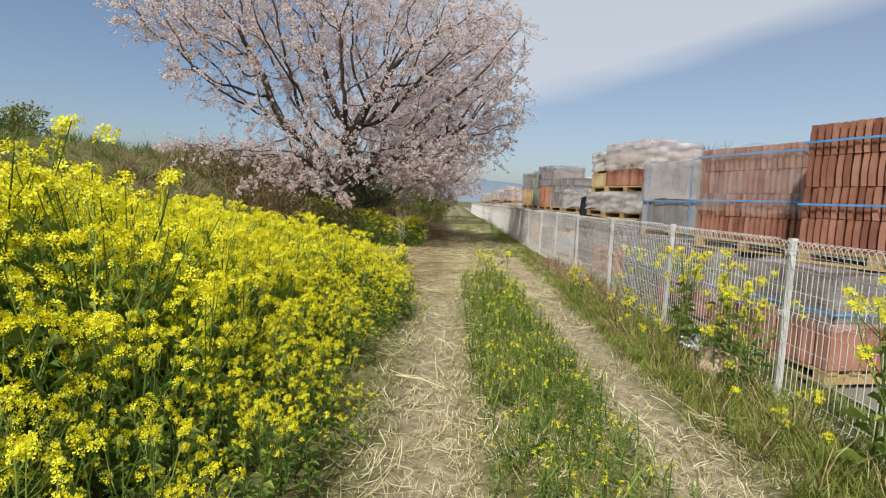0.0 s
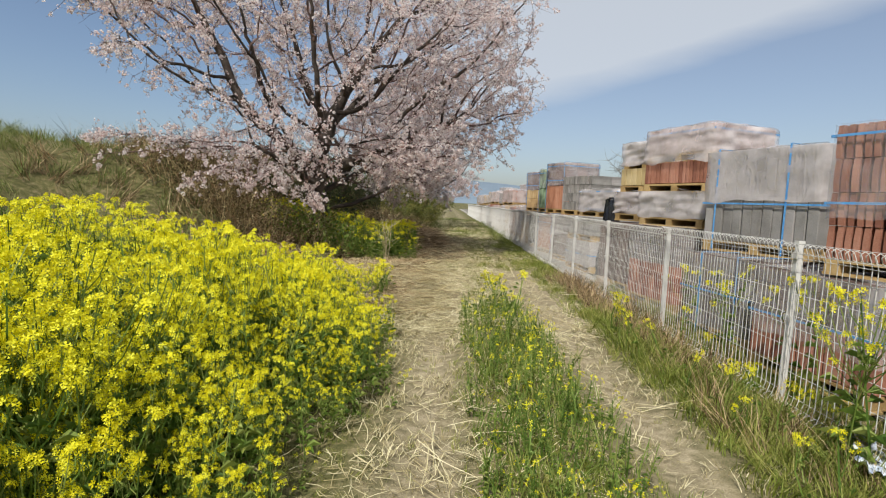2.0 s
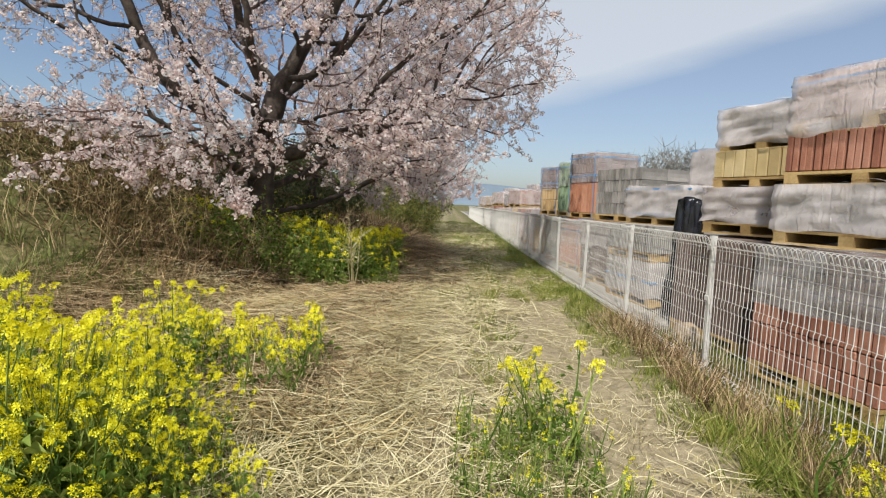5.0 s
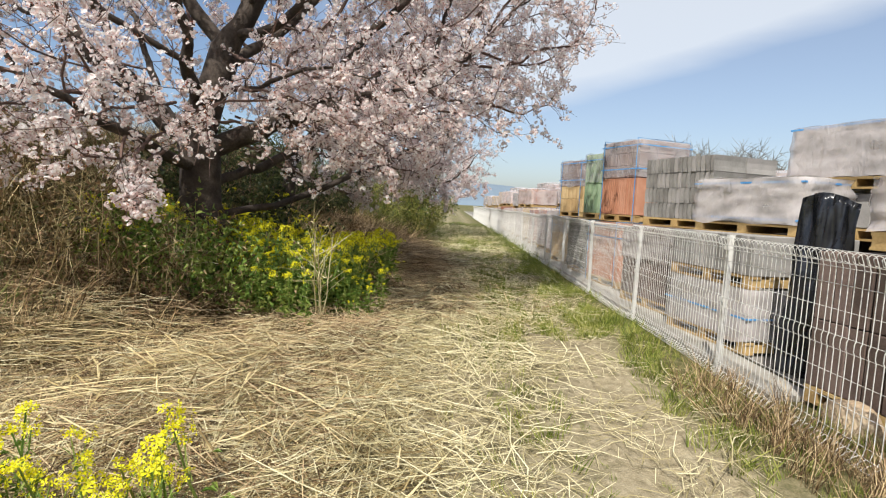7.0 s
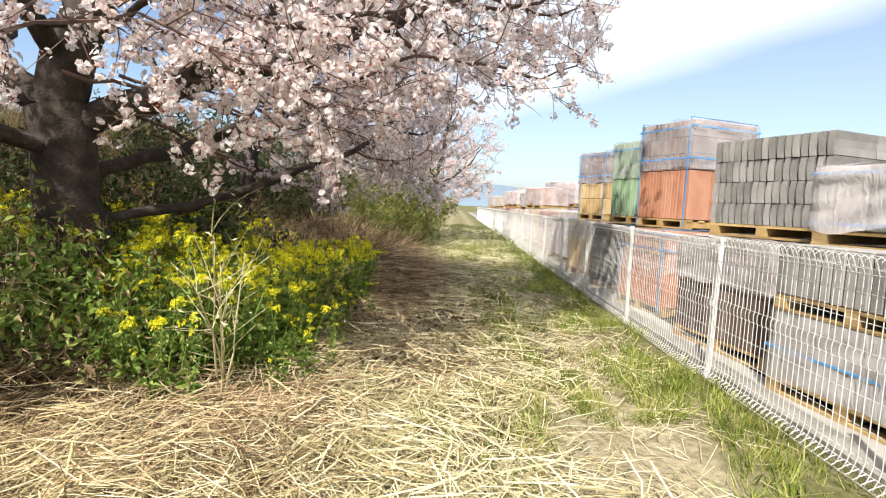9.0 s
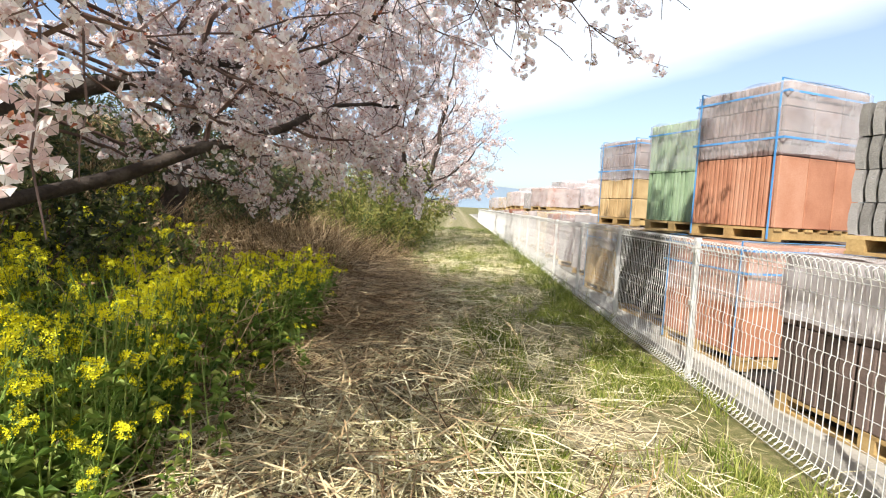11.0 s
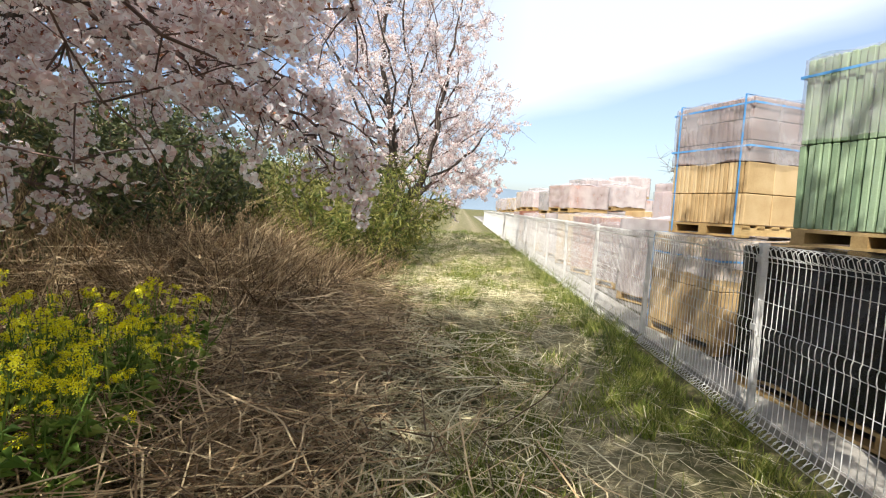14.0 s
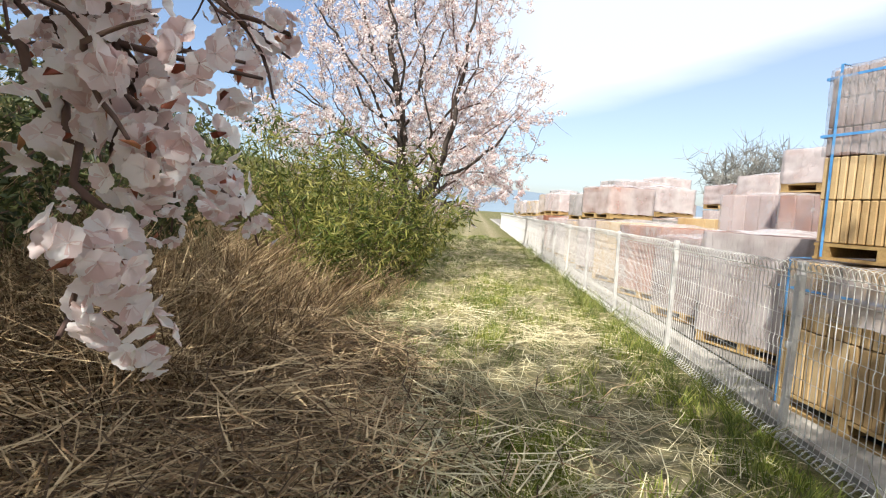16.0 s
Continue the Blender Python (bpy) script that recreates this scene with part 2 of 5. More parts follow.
class Build:
    """Gathers quads of several materials into one mesh."""

    def __init__(self):
        self.v, self.f, self.m, self.n = [], [], [], 0

    def add(self, verts, faces, mat=0):
        verts, faces = np.asarray(verts, float), np.asarray(faces, int)
        self.v.append(verts)
        self.f.append(faces + self.n)
        self.m.append(np.full(len(faces), mat))
        self.n += len(verts)

    def tube(self, pts, radii, sides=5, mat=0):
        pts = np.asarray(pts, float)
        radii = np.broadcast_to(np.asarray(radii, float), len(pts))
        d = np.gradient(pts, axis=0)
        d /= np.linalg.norm(d, axis=1, keepdims=True) + 1e-9
        ref = np.array([0.31, 0.17, 0.93]) if abs(d[0][2]) < 0.8 else np.array([0.93, 0.31, 0.17])
        a = np.cross(d, ref)
        a /= np.linalg.norm(a, axis=1, keepdims=True) + 1e-9
        b = np.cross(d, a)
        ang = np.arange(sides) * 2 * math.pi / sides
        ring = a[:, None] * np.cos(ang)[None, :, None] + b[:, None] * np.sin(ang)[None, :, None]
        v = (pts[:, None] + ring * radii[:, None, None]).reshape(-1, 3)
        i, j = np.meshgrid(np.arange(len(pts) - 1), np.arange(sides), indexing="ij")
        i, j = i.ravel(), j.ravel()
        k = (j + 1) % sides
        self.add(v, np.stack([i * sides + j, i * sides + k, (i + 1) * sides + k, (i + 1) * sides + j], 1), mat)

    def box(self, lo, hi, mat=0):
        (a, b, c), (d, e, f) = lo, hi
        v = [(a, b, c), (d, b, c), (d, e, c), (a, e, c), (a, b, f), (d, b, f), (d, e, f), (a, e, f)]
        self.add(v, [(0, 3, 2, 1), (4, 5, 6, 7), (0, 1, 5, 4), (1, 2, 6, 5), (2, 3, 7, 6), (3, 0, 4, 7)], mat)

    def arrays(self):
        return np.concatenate(self.v), np.concatenate(self.f), np.concatenate(self.m)

    def mesh(self, name, mats, smooth=False):
        v, f, m = self.arrays()
        return np_mesh(name, v, f, mats, m, smooth)


def scatter(templates, pos, yaw, size, lean=None, seed=1):
    """Copies of templates (verts, quads, material index), chosen at random, into one set of arrays."""
    r = np.random.default_rng(seed)
    pick = r.integers(0, len(templates), len(pos))
    vs, fs, ms, base = [], [], [], 0
    lean = np.zeros((len(pos), 2)) if lean is None else lean
    for k, (v, f, m) in enumerate(templates):
        w = np.nonzero(pick == k)[0]
        if not len(w):
            continue
        c, s = np.cos(yaw[w])[:, None], np.sin(yaw[w])[:, None]
        x = v[None, :, 0] * c - v[None, :, 1] * s
        y = v[None, :, 0] * s + v[None, :, 1] * c
        z = np.broadcast_to(v[None, :, 2], x.shape)
        x2, y2 = x + z * lean[w, 0][:, None], y + z * lean[w, 1][:, None]
        q = np.stack([x2, y2, z], 2) * size[w][:, None, None] + pos[w][:, None, :]
        vs.append(q.reshape(-1, 3))
        off = base + np.arange(len(w))[:, None, None] * len(v)
        fs.append((f[None] + off).reshape(-1, 4))
        ms.append(np.tile(m, len(w)))
        base += len(w) * len(v)
    return np.concatenate(vs), np.concatenate(fs), np.concatenate(ms)


def scatter_rot(templates, pos, rots, size, seed=1):
    """The same with a full turn matrix for each copy."""
    r = np.random.default_rng(seed)
    pick = r.integers(0, len(templates), len(pos))
    vs, fs, ms, base = [], [], [], 0
    for k, (v, f, m) in enumerate(templates):
        w = np.nonzero(pick == k)[0]
        if not len(w):
            continue
        q = np.einsum("nij,vj->nvi", rots[w], v) * size[w][:, None, None] + pos[w][:, None, :]
        vs.append(q.reshape(-1, 3))
        fs.append((f[None] + (base + np.arange(len(w))[:, None, None] * len(v))).reshape(-1, 4))
        ms.append(np.tile(m, len(w)))
        base += len(w) * len(v)
    return np.concatenate(vs), np.concatenate(fs), np.concatenate(ms)


def random_rots(n, r):
    q = r.normal(size=(n, 4))
    q /= np.linalg.norm(q, axis=1, keepdims=True)
    w, x, y, z = q.T
    return np.stack([1 - 2 * (y * y + z * z), 2 * (x * y - w * z), 2 * (x * z + w * y), 2 * (x * y + w * z), 1 - 2 * (x * x + z * z),
                     2 * (y * z - w * x), 2 * (x * z - w * y), 2 * (y * z + w * x), 1 - 2 * (x * x + y * y)], 1).reshape(n, 3, 3)


def smoothstep(a, b, x):
    t = np.clip((x - a) / (b - a), 0, 1)
    return t * t * (3 - 2 * t)


# ---- ground ----
FENCE_X, POST_Y0, PITCH, FENCE_H = 2.43, 3.62, 2.0, 1.18


def foot_of_bank(y):
    return -1.9 - 1.6 * (1 - smoothstep(9.5, 13, y)) + 0.55 * smoothstep(13.5, 17, y) + 0.25 * np.sin(y * 0.7)


def height(x, y):
    """The lie of the land: a level track, ruts, the bank on its left, the yard on its right."""
    x, y = np.asarray(x, float), np.asarray(y, float)
    foot = foot_of_bank(y)
    top = 2.0 + 0.022 * np.clip(y, -10, 40)
    z = top * smoothstep(0, 5.6, foot - x)
    z = z - 0.05 * np.exp(-((x + 0.05) / 0.22) ** 2) - 0.05 * np.exp(-((x - 1.35) / 0.22) ** 2)
    z = z + 0.05 * np.exp(-((x - 0.6) / 0.4) ** 2) * (y < 60)
    bump = 0.018 * np.sin(3.1 * x + 1.3 * y) * np.sin(2.3 * y - 0.7 * x) + 0.012 * np.sin(7.3 * x - 2.1 * y + 1)
    z = z + bump * np.exp(-((x - 0.5) / 6) ** 2)
    z = z + 0.12 * smoothstep(-0.5, -2.2, x) * (np.sin(1.7 * x + 0.9 * y) + np.sin(1.1 * y - 2.3 * x)) * 0.5
    return np.where(x > 2.3, np.where(x > 2.55, 0.02, z * 0.3), z)


def ground_sheet():
    xs = np.concatenate([[-900, -300, -120, -60, -35, -22, -15], np.arange(-11, -4, 0.35), np.arange(-4, 3.2, 0.12), [4, 6, 9, 14, 25, 60, 150, 400, 900]])
    ys = np.concatenate([[-700, -200, -60, -25, -12, -7], np.arange(-4, 26, 0.16), np.arange(26, 50, 0.8), [55, 65, 80, 110, 160, 260, 450, 900]])
    X, Y = np.meshgrid(xs, ys)
    V = np.stack([X.ravel(), Y.ravel(), height(X, Y).ravel()], 1)
    nx, ny = len(xs), len(ys)
    i, j = np.meshgrid(np.arange(ny - 1), np.arange(nx - 1), indexing="ij")
    a = (i * nx + j).ravel()
    me = np_mesh("ground", V, np.stack([a, a + 1, a + nx + 1, a + nx], 1), [GROUND], smooth=True)
    wear_and_shade = np.exp(-((X + 0.05) / 0.26) ** 2) + np.exp(-((X - 1.35) / 0.26) ** 2) * 0.95
    wear_and_shade = wear_and_shade + 0.75 * smoothstep(6.6, 8.5, Y) * smoothstep(-0.9, -0.1, X) * smoothstep(2.2, 1.6, X)
    # under the trees the pale soil fades to darker turf, painting in their shade
    wear_and_shade = wear_and_shade * (1 - 0.65 * smoothstep(13.5, 16, Y))
    at = me.attributes.new("wear_and_shade", "FLOAT", "POINT")
    at.data.foreach_set("value", np.clip(wear_and_shade, 0, 1).ravel().astype(np.float32))
    return tagged(new("ground", me), "grassy ground with two trodden wheel tracks and a bank", "ground", kind="structure")


def ground_material():
    m = bpy.data.materials.new("ground")
    m.use_nodes = True
    n, l = m.node_tree.nodes, m.node_tree.links
    b = n["Principled BSDF"]
    geo, at = n.new("ShaderNodeNewGeometry"), n.new("ShaderNodeAttribute")
    at.attribute_name = "wear_and_shade"
    outs = []
    for scale in (1.6, 14.0, 110.0):
        t = n.new("ShaderNodeTexNoise")
        t.inputs["Scale"].default_value, t.inputs["Detail"].default_value = scale, 5
        l.new(geo.outputs["Position"], t.inputs["Vector"])
        outs.append(t.outputs["Fac"])

    def ramp(src, cols):
        r = n.new("ShaderNodeValToRGB")
        e = r.color_ramp.elements
        e.new(0.5)
        for i, c in enumerate(cols):
            e[i].position, e[i].color = 0.3 + 0.2 * i, (*c, 1)
        l.new(src, r.inputs["Fac"])
        return r.outputs["Color"]

    mean = n.new("ShaderNodeMath")
    mean.operation = "ADD"
    hb, hc = n.new("ShaderNodeMath"), n.new("ShaderNodeMath")
    hb.operation = hc.operation = "MULTIPLY"
    hb.inputs[1].default_value = hc.inputs[1].default_value = 0.5
    l.new(outs[1], hb.inputs[0])
    l.new(outs[2], hc.inputs[0])
    l.new(hb.outputs[0], mean.inputs[0])
    l.new(hc.outputs[0], mean.inputs[1])
    soil = ramp(mean.outputs[0], [(0.16, 0.13, 0.08), (0.28, 0.235, 0.15), (0.42, 0.365, 0.245)])
    turf = ramp(mean.outputs[0], [(0.045, 0.055, 0.018), (0.11, 0.105, 0.04), (0.24, 0.19, 0.095)])
    edge = n.new("ShaderNodeMath")
    edge.operation = "MULTIPLY_ADD"
    edge.inputs[1].default_value, edge.inputs[2].default_value = 0.9, -0.45
    l.new(outs[1], edge.inputs[0])
    total = n.new("ShaderNodeMath")
    total.operation, total.use_clamp = "ADD", True
    l.new(edge.outputs[0], total.inputs[0])
    l.new(at.outputs["Fac"], total.inputs[1])
    mx = n.new("ShaderNodeMixRGB")
    l.new(total.outputs[0], mx.inputs[0])
    l.new(turf, mx.inputs[1])
    l.new(soil, mx.inputs[2])
    l.new(mx.outputs[0], b.inputs["Base Color"])
    b.inputs["Roughness"].default_value, b.inputs["Specular IOR Level"].default_value = 0.95, 0.15
    bp = n.new("ShaderNodeBump")
    bp.inputs["Strength"].default_value, bp.inputs["Distance"].default_value = 0.8, 0.02
    l.new(mean.outputs[0], bp.inputs["Height"])
    l.new(bp.outputs[0], b.inputs["Normal"])
    return m


GROUND = ground_material()
ground = ground_sheet()

bm = bmesh.new()
bmesh.ops.create_cube(bm, size=1, matrix=Matrix.Translation((2.70, 54, 0.01)) @ Matrix.Diagonal((0.36, 86, 0.10, 1)))
tagged(part("kerb", bm, CONCRETE), "pale concrete strip along the foot of the fence", "kerb", kind="structure")
bm = bmesh.new()
bmesh.ops.create_grid(bm, x_segments=2, y_segments=20, size=0.5, matrix=Matrix.Translation((22.94, 45, 0.045)) @ Matrix.Diagonal((40, 110, 1, 1)))
tagged(part("yard", bm, YARD), "grey gravel surface of the storage yard", "yard", kind="structure")


# ---- fence ----
def wire_panel(what="all", which=0):
    """One welded mesh panel, two metres wide, or a single wire of it: upright wires with rolled top and foot, and level wires."""
    b = Build()
    top = [(0.0, FENCE_H - 0.10), (0.012, FENCE_H - 0.055), (0.03, FENCE_H - 0.012), (0.055, FENCE_H), (0.08, FENCE_H - 0.02), (0.07, FENCE_H - 0.055), (0.03, FENCE_H - 0.07)]
    foot = [(0.03, 0.09), (0.07, 0.075), (0.08, 0.05), (0.055, 0.032), (0.03, 0.045), (0.012, 0.085), (0.0, 0.13)]
    mid = [(0.0, 0.6), (0.007, 0.62), (0.007, 0.66), (0.0, 0.68)]
    prof = np.array(foot + mid + top)
    for i in range({"all": 40, "upright": 1, "level": 0}[what]):
        y = 0.025 + 0.05 * i
        b.tube([(-p[0], y, p[1]) for p in prof], 0.0030, 4)
    level = [(0.004, z) for z in (0.13, 0.29, 0.45, 0.60, 0.68, 0.83, 0.98, FENCE_H - 0.10)] + [(-0.055, FENCE_H + 0.003), (-0.03, FENCE_H - 0.07), (-0.055, 0.03), (-0.03, 0.09)]
    for k, (dx, z) in enumerate(level):
        if what == "all" or (what == "level" and k == which):
            b.tube([(dx, 0.005, z), (dx, 1.0, z), (dx, 1.995, z)], 0.0019, 4)
    return b.mesh("wire_panel", [PAINT], True)


def fence_post():
    b = Build()
    b.box((0.012, -0.018, -0.25), (0.050, 0.018, FENCE_H - 0.02))
    b.box((0.008, -0.022, FENCE_H - 0.02), (0.054, 0.022, FENCE_H + 0.004))
    b.box((0.0, -0.03, 0.62), (0.012, 0.03, 0.66))
    b.box((0.0, -0.03, FENCE_H - 0.12), (0.012, 0.03, FENCE_H - 0.08))
    return b.mesh("fence_post", [PAINT])


fence = empty("mesh_fence", Matrix.Translation((FENCE_X, POST_Y0, 0)), "weathered white welded wire mesh fence along a track", "fence")
panel_mesh, post_mesh = wire_panel(), fence_post()
upright_mesh, level_meshes = wire_panel("upright"), [wire_panel("level", k) for k in range(12)]
for i in range(-4, 27):
    dz = 0.012 * math.sin(i * 2.1)
    post = put("post", post_mesh, fence)
    post.location, post.rotation_euler = (0.0, PITCH * i, dz), (0, radians(1.2 * math.sin(i * 1.7)), 0)
    if 0 <= i < 7:
        for k in range(40):
            wire = put("upright_wire", upright_mesh, fence)
            wire.location = (0.0, PITCH * i + 0.05 * k, dz)
            wire.rotation_euler = (radians(0.25 * math.sin(k * 2.7 + i)), 0, 0)
        for me in level_meshes:
            put("level_wire", me, fence).location = (0.0, PITCH * i, dz)
    else:
        net = put("wire_mesh", panel_mesh, fence)
        net.location = (0.0, PITCH * i, dz)
        net["kind"] = "stuff"


# ---- pallets of building pieces in the yard ----
TURN_DEG = 22.0


def frame_at(ax, ay, z, turn=TURN_DEG):
    """The pose of a stack whose far corner by the fence stands at (ax, ay): local x runs into the yard, local -y along the fence towards the start."""
    return Matrix.Translation((ax, ay, z)) @ Matrix.Rotation(radians(turn), 4, "Z")


def pallet(parent, length, depth, z0=0.0):
    """Timber pallet: three bearers across, deck boards."""
    b = Build()
    b.box((0.0, -length, z0 - 0.02), (0.1, 0.0, z0))
    parent = put("pallet", b.mesh("pallet", [WOOD]), parent, "timber pallet")
    for y in (-0.06, -length / 2, -length + 0.06):
        b = Build()
        b.box((0.0, y - 0.05, z0), (depth, y + 0.05, z0 + 0.075))
        put("bearer", b.mesh("bearer", [WOOD]), parent)
    n = 6
    for i in range(n):
        b = Build()
        x = i * (depth - 0.1) / (n - 1)
        b.box((x, -length, z0 + 0.075), (x + 0.1, 0.0, z0 + 0.098))
        put("deck_board", b.mesh("deck_board", [WOOD]), parent)


def block_mesh(sx, sy, sz, mat, wavy=0.0, r=0.006):
    """One building piece with eased edges; wavy gives it the stepped sides of an interlocking piece."""
    bm = bmesh.new()
    bmesh.ops.create_cube(bm, size=1, matrix=Matrix.Diagonal((sx, sy, sz, 1)))
    if wavy:
        es = [e for e in bm.edges if abs(e.verts[0].co.z - e.verts[1].co.z) > sz * 0.5]
        bmesh.ops.subdivide_edges(bm, edges=es, cuts=2)
        for v in bm.verts:
            if abs(v.co.z) < sz * 0.3:
                v.co.y += wavy * sy
    else:
        bmesh.ops.bevel(bm, geom=[e for e in bm.edges], offset=r, segments=1, affect="EDGES")
    me = bpy.data.meshes.new("block")
    bm.to_mesh(me)
    bm.free()
    me.materials.append(mat)
    return me


def pieces(parent, length, depth, z0, z1, cols, layers, mat, deep=2, wavy=0.0, name="paving_block", seed=0):
    """Rows of upright pieces, each an object of its own on one shared mesh."""
    r = np.random.default_rng(seed)
    sy, sz, sx = length / cols, (z1 - z0) / layers, depth / deep
    me = block_mesh(sx - 0.008, sy - (0.010 if not wavy else 0.022), sz - 0.006, mat, wavy)
    for k in range(layers):
        for i in range(cols):
            for j in range(deep):
                if 0 < j < deep - 1 and 0 < i < cols - 1 and k < layers - 1:
                    continue
                o = put(name, me, parent)
                o.location = (sx * (j + 0.5) + r.normal(0, 0.004), -sy * (i + 0.5), z0 + sz * (k + 0.5))
                o.rotation_euler = (r.normal(0, 0.006), 0, r.normal(0, 0.012))


def shell(parent, length, depth, z0, z1, mat, name="plastic_wrap", seed=0, bulge=0.02, ragged=0.05, sag=0.0):
    """Plastic film drawn over a stack: crumpled sides and top, uneven hem."""
    r = np.random.default_rng(seed)
    per = 2 * (length + depth)
    n, rows = 64, 12
    b = Build()
    pts = []
    for k in range(rows + 1):
        for i in range(n):
            s = (i / n) * per
            if s < length:
                x, y, nx, ny = 0, -s, -1, 0
            elif s < length + depth:
                x, y, nx, ny = s - length, -length, 0, -1
            elif s < 2 * length + depth:
                x, y, nx, ny = depth, -length + (s - length - depth), 1, 0
            else:
                x, y, nx, ny = depth - (s - 2 * length - depth), 0, 0, 1
            w = bulge * (0.6 + 0.8 * noise.noise(Vector((s * 4, k * 0.45, seed * 7.1))) + 0.4 * noise.noise(Vector((s * 13, k * 1.2, seed))))
            w = max(0.006, w + 0.012)
            hem = ragged * noise.noise(Vector((s * 3.3, 5.0, seed * 3.0))) if k == 0 else 0
            z = z0 + hem + (z1 - z0) * k / rows
            pts.append((x + nx * w, y + ny * w, z))
    pts = np.array(pts)
    i, k = np.meshgrid(np.arange(n), np.arange(rows))
    i, k = i.ravel(), k.ravel()
    b.add(pts, np.stack([k * n + i, k * n + (i + 1) % n, (k + 1) * n + (i + 1) % n, (k + 1) * n + i], 1))
    gx, gy = np.meshgrid(np.linspace(0, depth, 14), np.linspace(-length, 0, 14))
    gz = np.array([[z1 + 0.012 + 0.035 * noise.noise(Vector((gx[a, c] * 4, gy[a, c] * 4, seed))) + sag * math.sin(math.pi * gx[a, c] / depth) * math.sin(-math.pi * gy[a, c] / length)
                    for c in range(14)] for a in range(14)])
    a, c = np.meshgrid(np.arange(13), np.arange(13), indexing="ij")
    q = (a * 14 + c).ravel()
    b.add(np.stack([gx.ravel(), gy.ravel(), gz.ravel()], 1), np.stack([q, q + 1, q + 15, q + 14], 1))
    return put(name, b.mesh(name, [mat], True), parent)


def straps(parent, length, depth, z0, z1, levels=(), uprights=(), bow=0.0):
    """Flat blue bands: level ones round the stack, upright ones over it."""
    w, t = 0.009, 0.024
    for z in levels:
        b = Build()
        b.box((-t, -length - t, z - w), (-t + 0.004, t, z + w))
        b.box((-t, -length - t, z - w), (depth + t, -length - t + 0.004, z + w))
        b.box((depth + t - 0.004, -length - t, z - w), (depth + t, t, z + w))
        b.box((-t, t - 0.004, z - w), (depth + t, t, z + w))
        put("strap", b.mesh("strap", [STRAP]), parent, "blue plastic strap")
    for y in uprights:
        b = Build()
        b.box((-t - 0.003, y - w, z0), (-t, y + w, z1 + t))
        b.box((-t, y - w, z1 + t), (depth + t, y + w, z1 + t + 0.004))
        b.box((depth + t, y - w, z0), (depth + t + 0.003, y + w, z1 + t))
        put("strap", b.mesh("strap", [STRAP]), parent, "blue plastic strap")


def stack(label, ax, ay, z, length, depth, h, cols, layers, mat, wrap=None, wrap_from=0.0, levels=(), uprights=(), wavy=0.0, deep=2, turn=TURN_DEG, name="block_pallet", upper=None,
          group="pallets of building pieces", seed=0, sag=0.0, bulge=0.02):
    th = empty(name, frame_at(ax, ay, z, turn), label, "pallet stack", group)
    pallet(th, length, depth)
    z0 = 0.10
    if cols:
        if upper:
            low = h * 0.5
            pieces(th, length, depth, z0, z0 + low, cols, max(1, layers - 1), mat, deep, wavy, seed=seed)
            pieces(th, length, depth, z0 + low, z0 + h, cols, 3, upper, deep, wavy, seed=seed + 5)
        else:
            pieces(th, length, depth, z0, z0 + h, cols, layers, mat, deep, wavy, seed=seed)
    if wrap:
        shell(th, length, depth, z0 + wrap_from * h, z0 + h, wrap, seed=seed + 1, sag=sag, bulge=bulge)
    if levels or uprights:
        straps(th, length, depth, 0.0, z0 + h, [z0 + q * h for q in levels], [-q * length for q in uprights])
    return th


BASE = 0.082
UP = 1.19
LOW = 0.96
# lower tier, behind the mesh
stack("silvery wrapped grey blocks on a timber pallet", 2.72, 4.75, BASE, 1.05, 1.1, 0.74, 14, 2, REDB, FILM, 0.45, (0.6,), seed=3, turn=9.0, upper=DARKB)
stack("wrapped red clay pieces on a timber pallet", 2.72, 6.45, BASE, 1.1, 1.1, 0.74, 14, 2, REDB, FILM, 0.3, (0.5,), seed=5, turn=9.0, upper=DARKB)
stack("dark blocks under grey film with blue straps", 2.72, 7.75, BASE, 1.05, 1.1, 0.74, 8, 2, DARKB, FILM, 0.0, (0.5,), (0.3, 0.8), seed=7, turn=9.0)
stack("red clay and dark blocks under torn film", 2.72, 9.45, BASE, 1.1, 1.1, 0.96, 12, 4, REDB, FILM, 0.5, (), seed=9, turn=9.0, upper=DARKB)
# shade on this stack is put into its dark piece colour
stack("blocks on a timber pallet, coloured dark for shade", 2.72, 10.95, BASE, 1.1, 1.1, 0.96, 8, 2, DARKB, None, seed=11, turn=9.0)
stack("grey blocks under silvery film on a timber pallet", 2.72, 13.25, BASE, 1.25, 1.1, 0.50, 10, 1, GREYB, MILKY, 0.0, (0.45,), seed=13, turn=9.0)
stack("grey blocks on a yellowish timber pallet", 2.72, 13.25, BASE + 0.62, 1.25, 1.1, 0.38, 14, 1, GREYB, None, seed=15, turn=9.0)
# dark pieces carry the shadow on the near faces of these slabs
stack("grey slabs coloured dark for shadow under loose milky film", 2.72, 14.9, BASE, 1.35, 1.1, 0.96, 12, 2, DARKB, MILKY, 0.55, seed=17, turn=9.0)
stack("terracotta slabs under film with blue straps", 2.72, 16.85, BASE, 1.2, 1.1, 0.96, 18, 2, ORANGEB, FILM, 0.45, (0.75, 0.95), (0.06, 0.94), seed=19, turn=9.0)
stack("stack covered with a black plastic sheet", 2.72, 18.3, BASE, 1.25, 1.1, 0.96, 6, 1, DARKB, BLACKBAG, 0.0, seed=21, turn=9.0)
stack("ochre slabs under film on a timber pallet", 2.72, 20.2, BASE, 1.2, 1.1, 0.96, 18, 2, OCHREB, MILKY, 0.62, (0.8,), (0.06,), seed=23, turn=9.0)
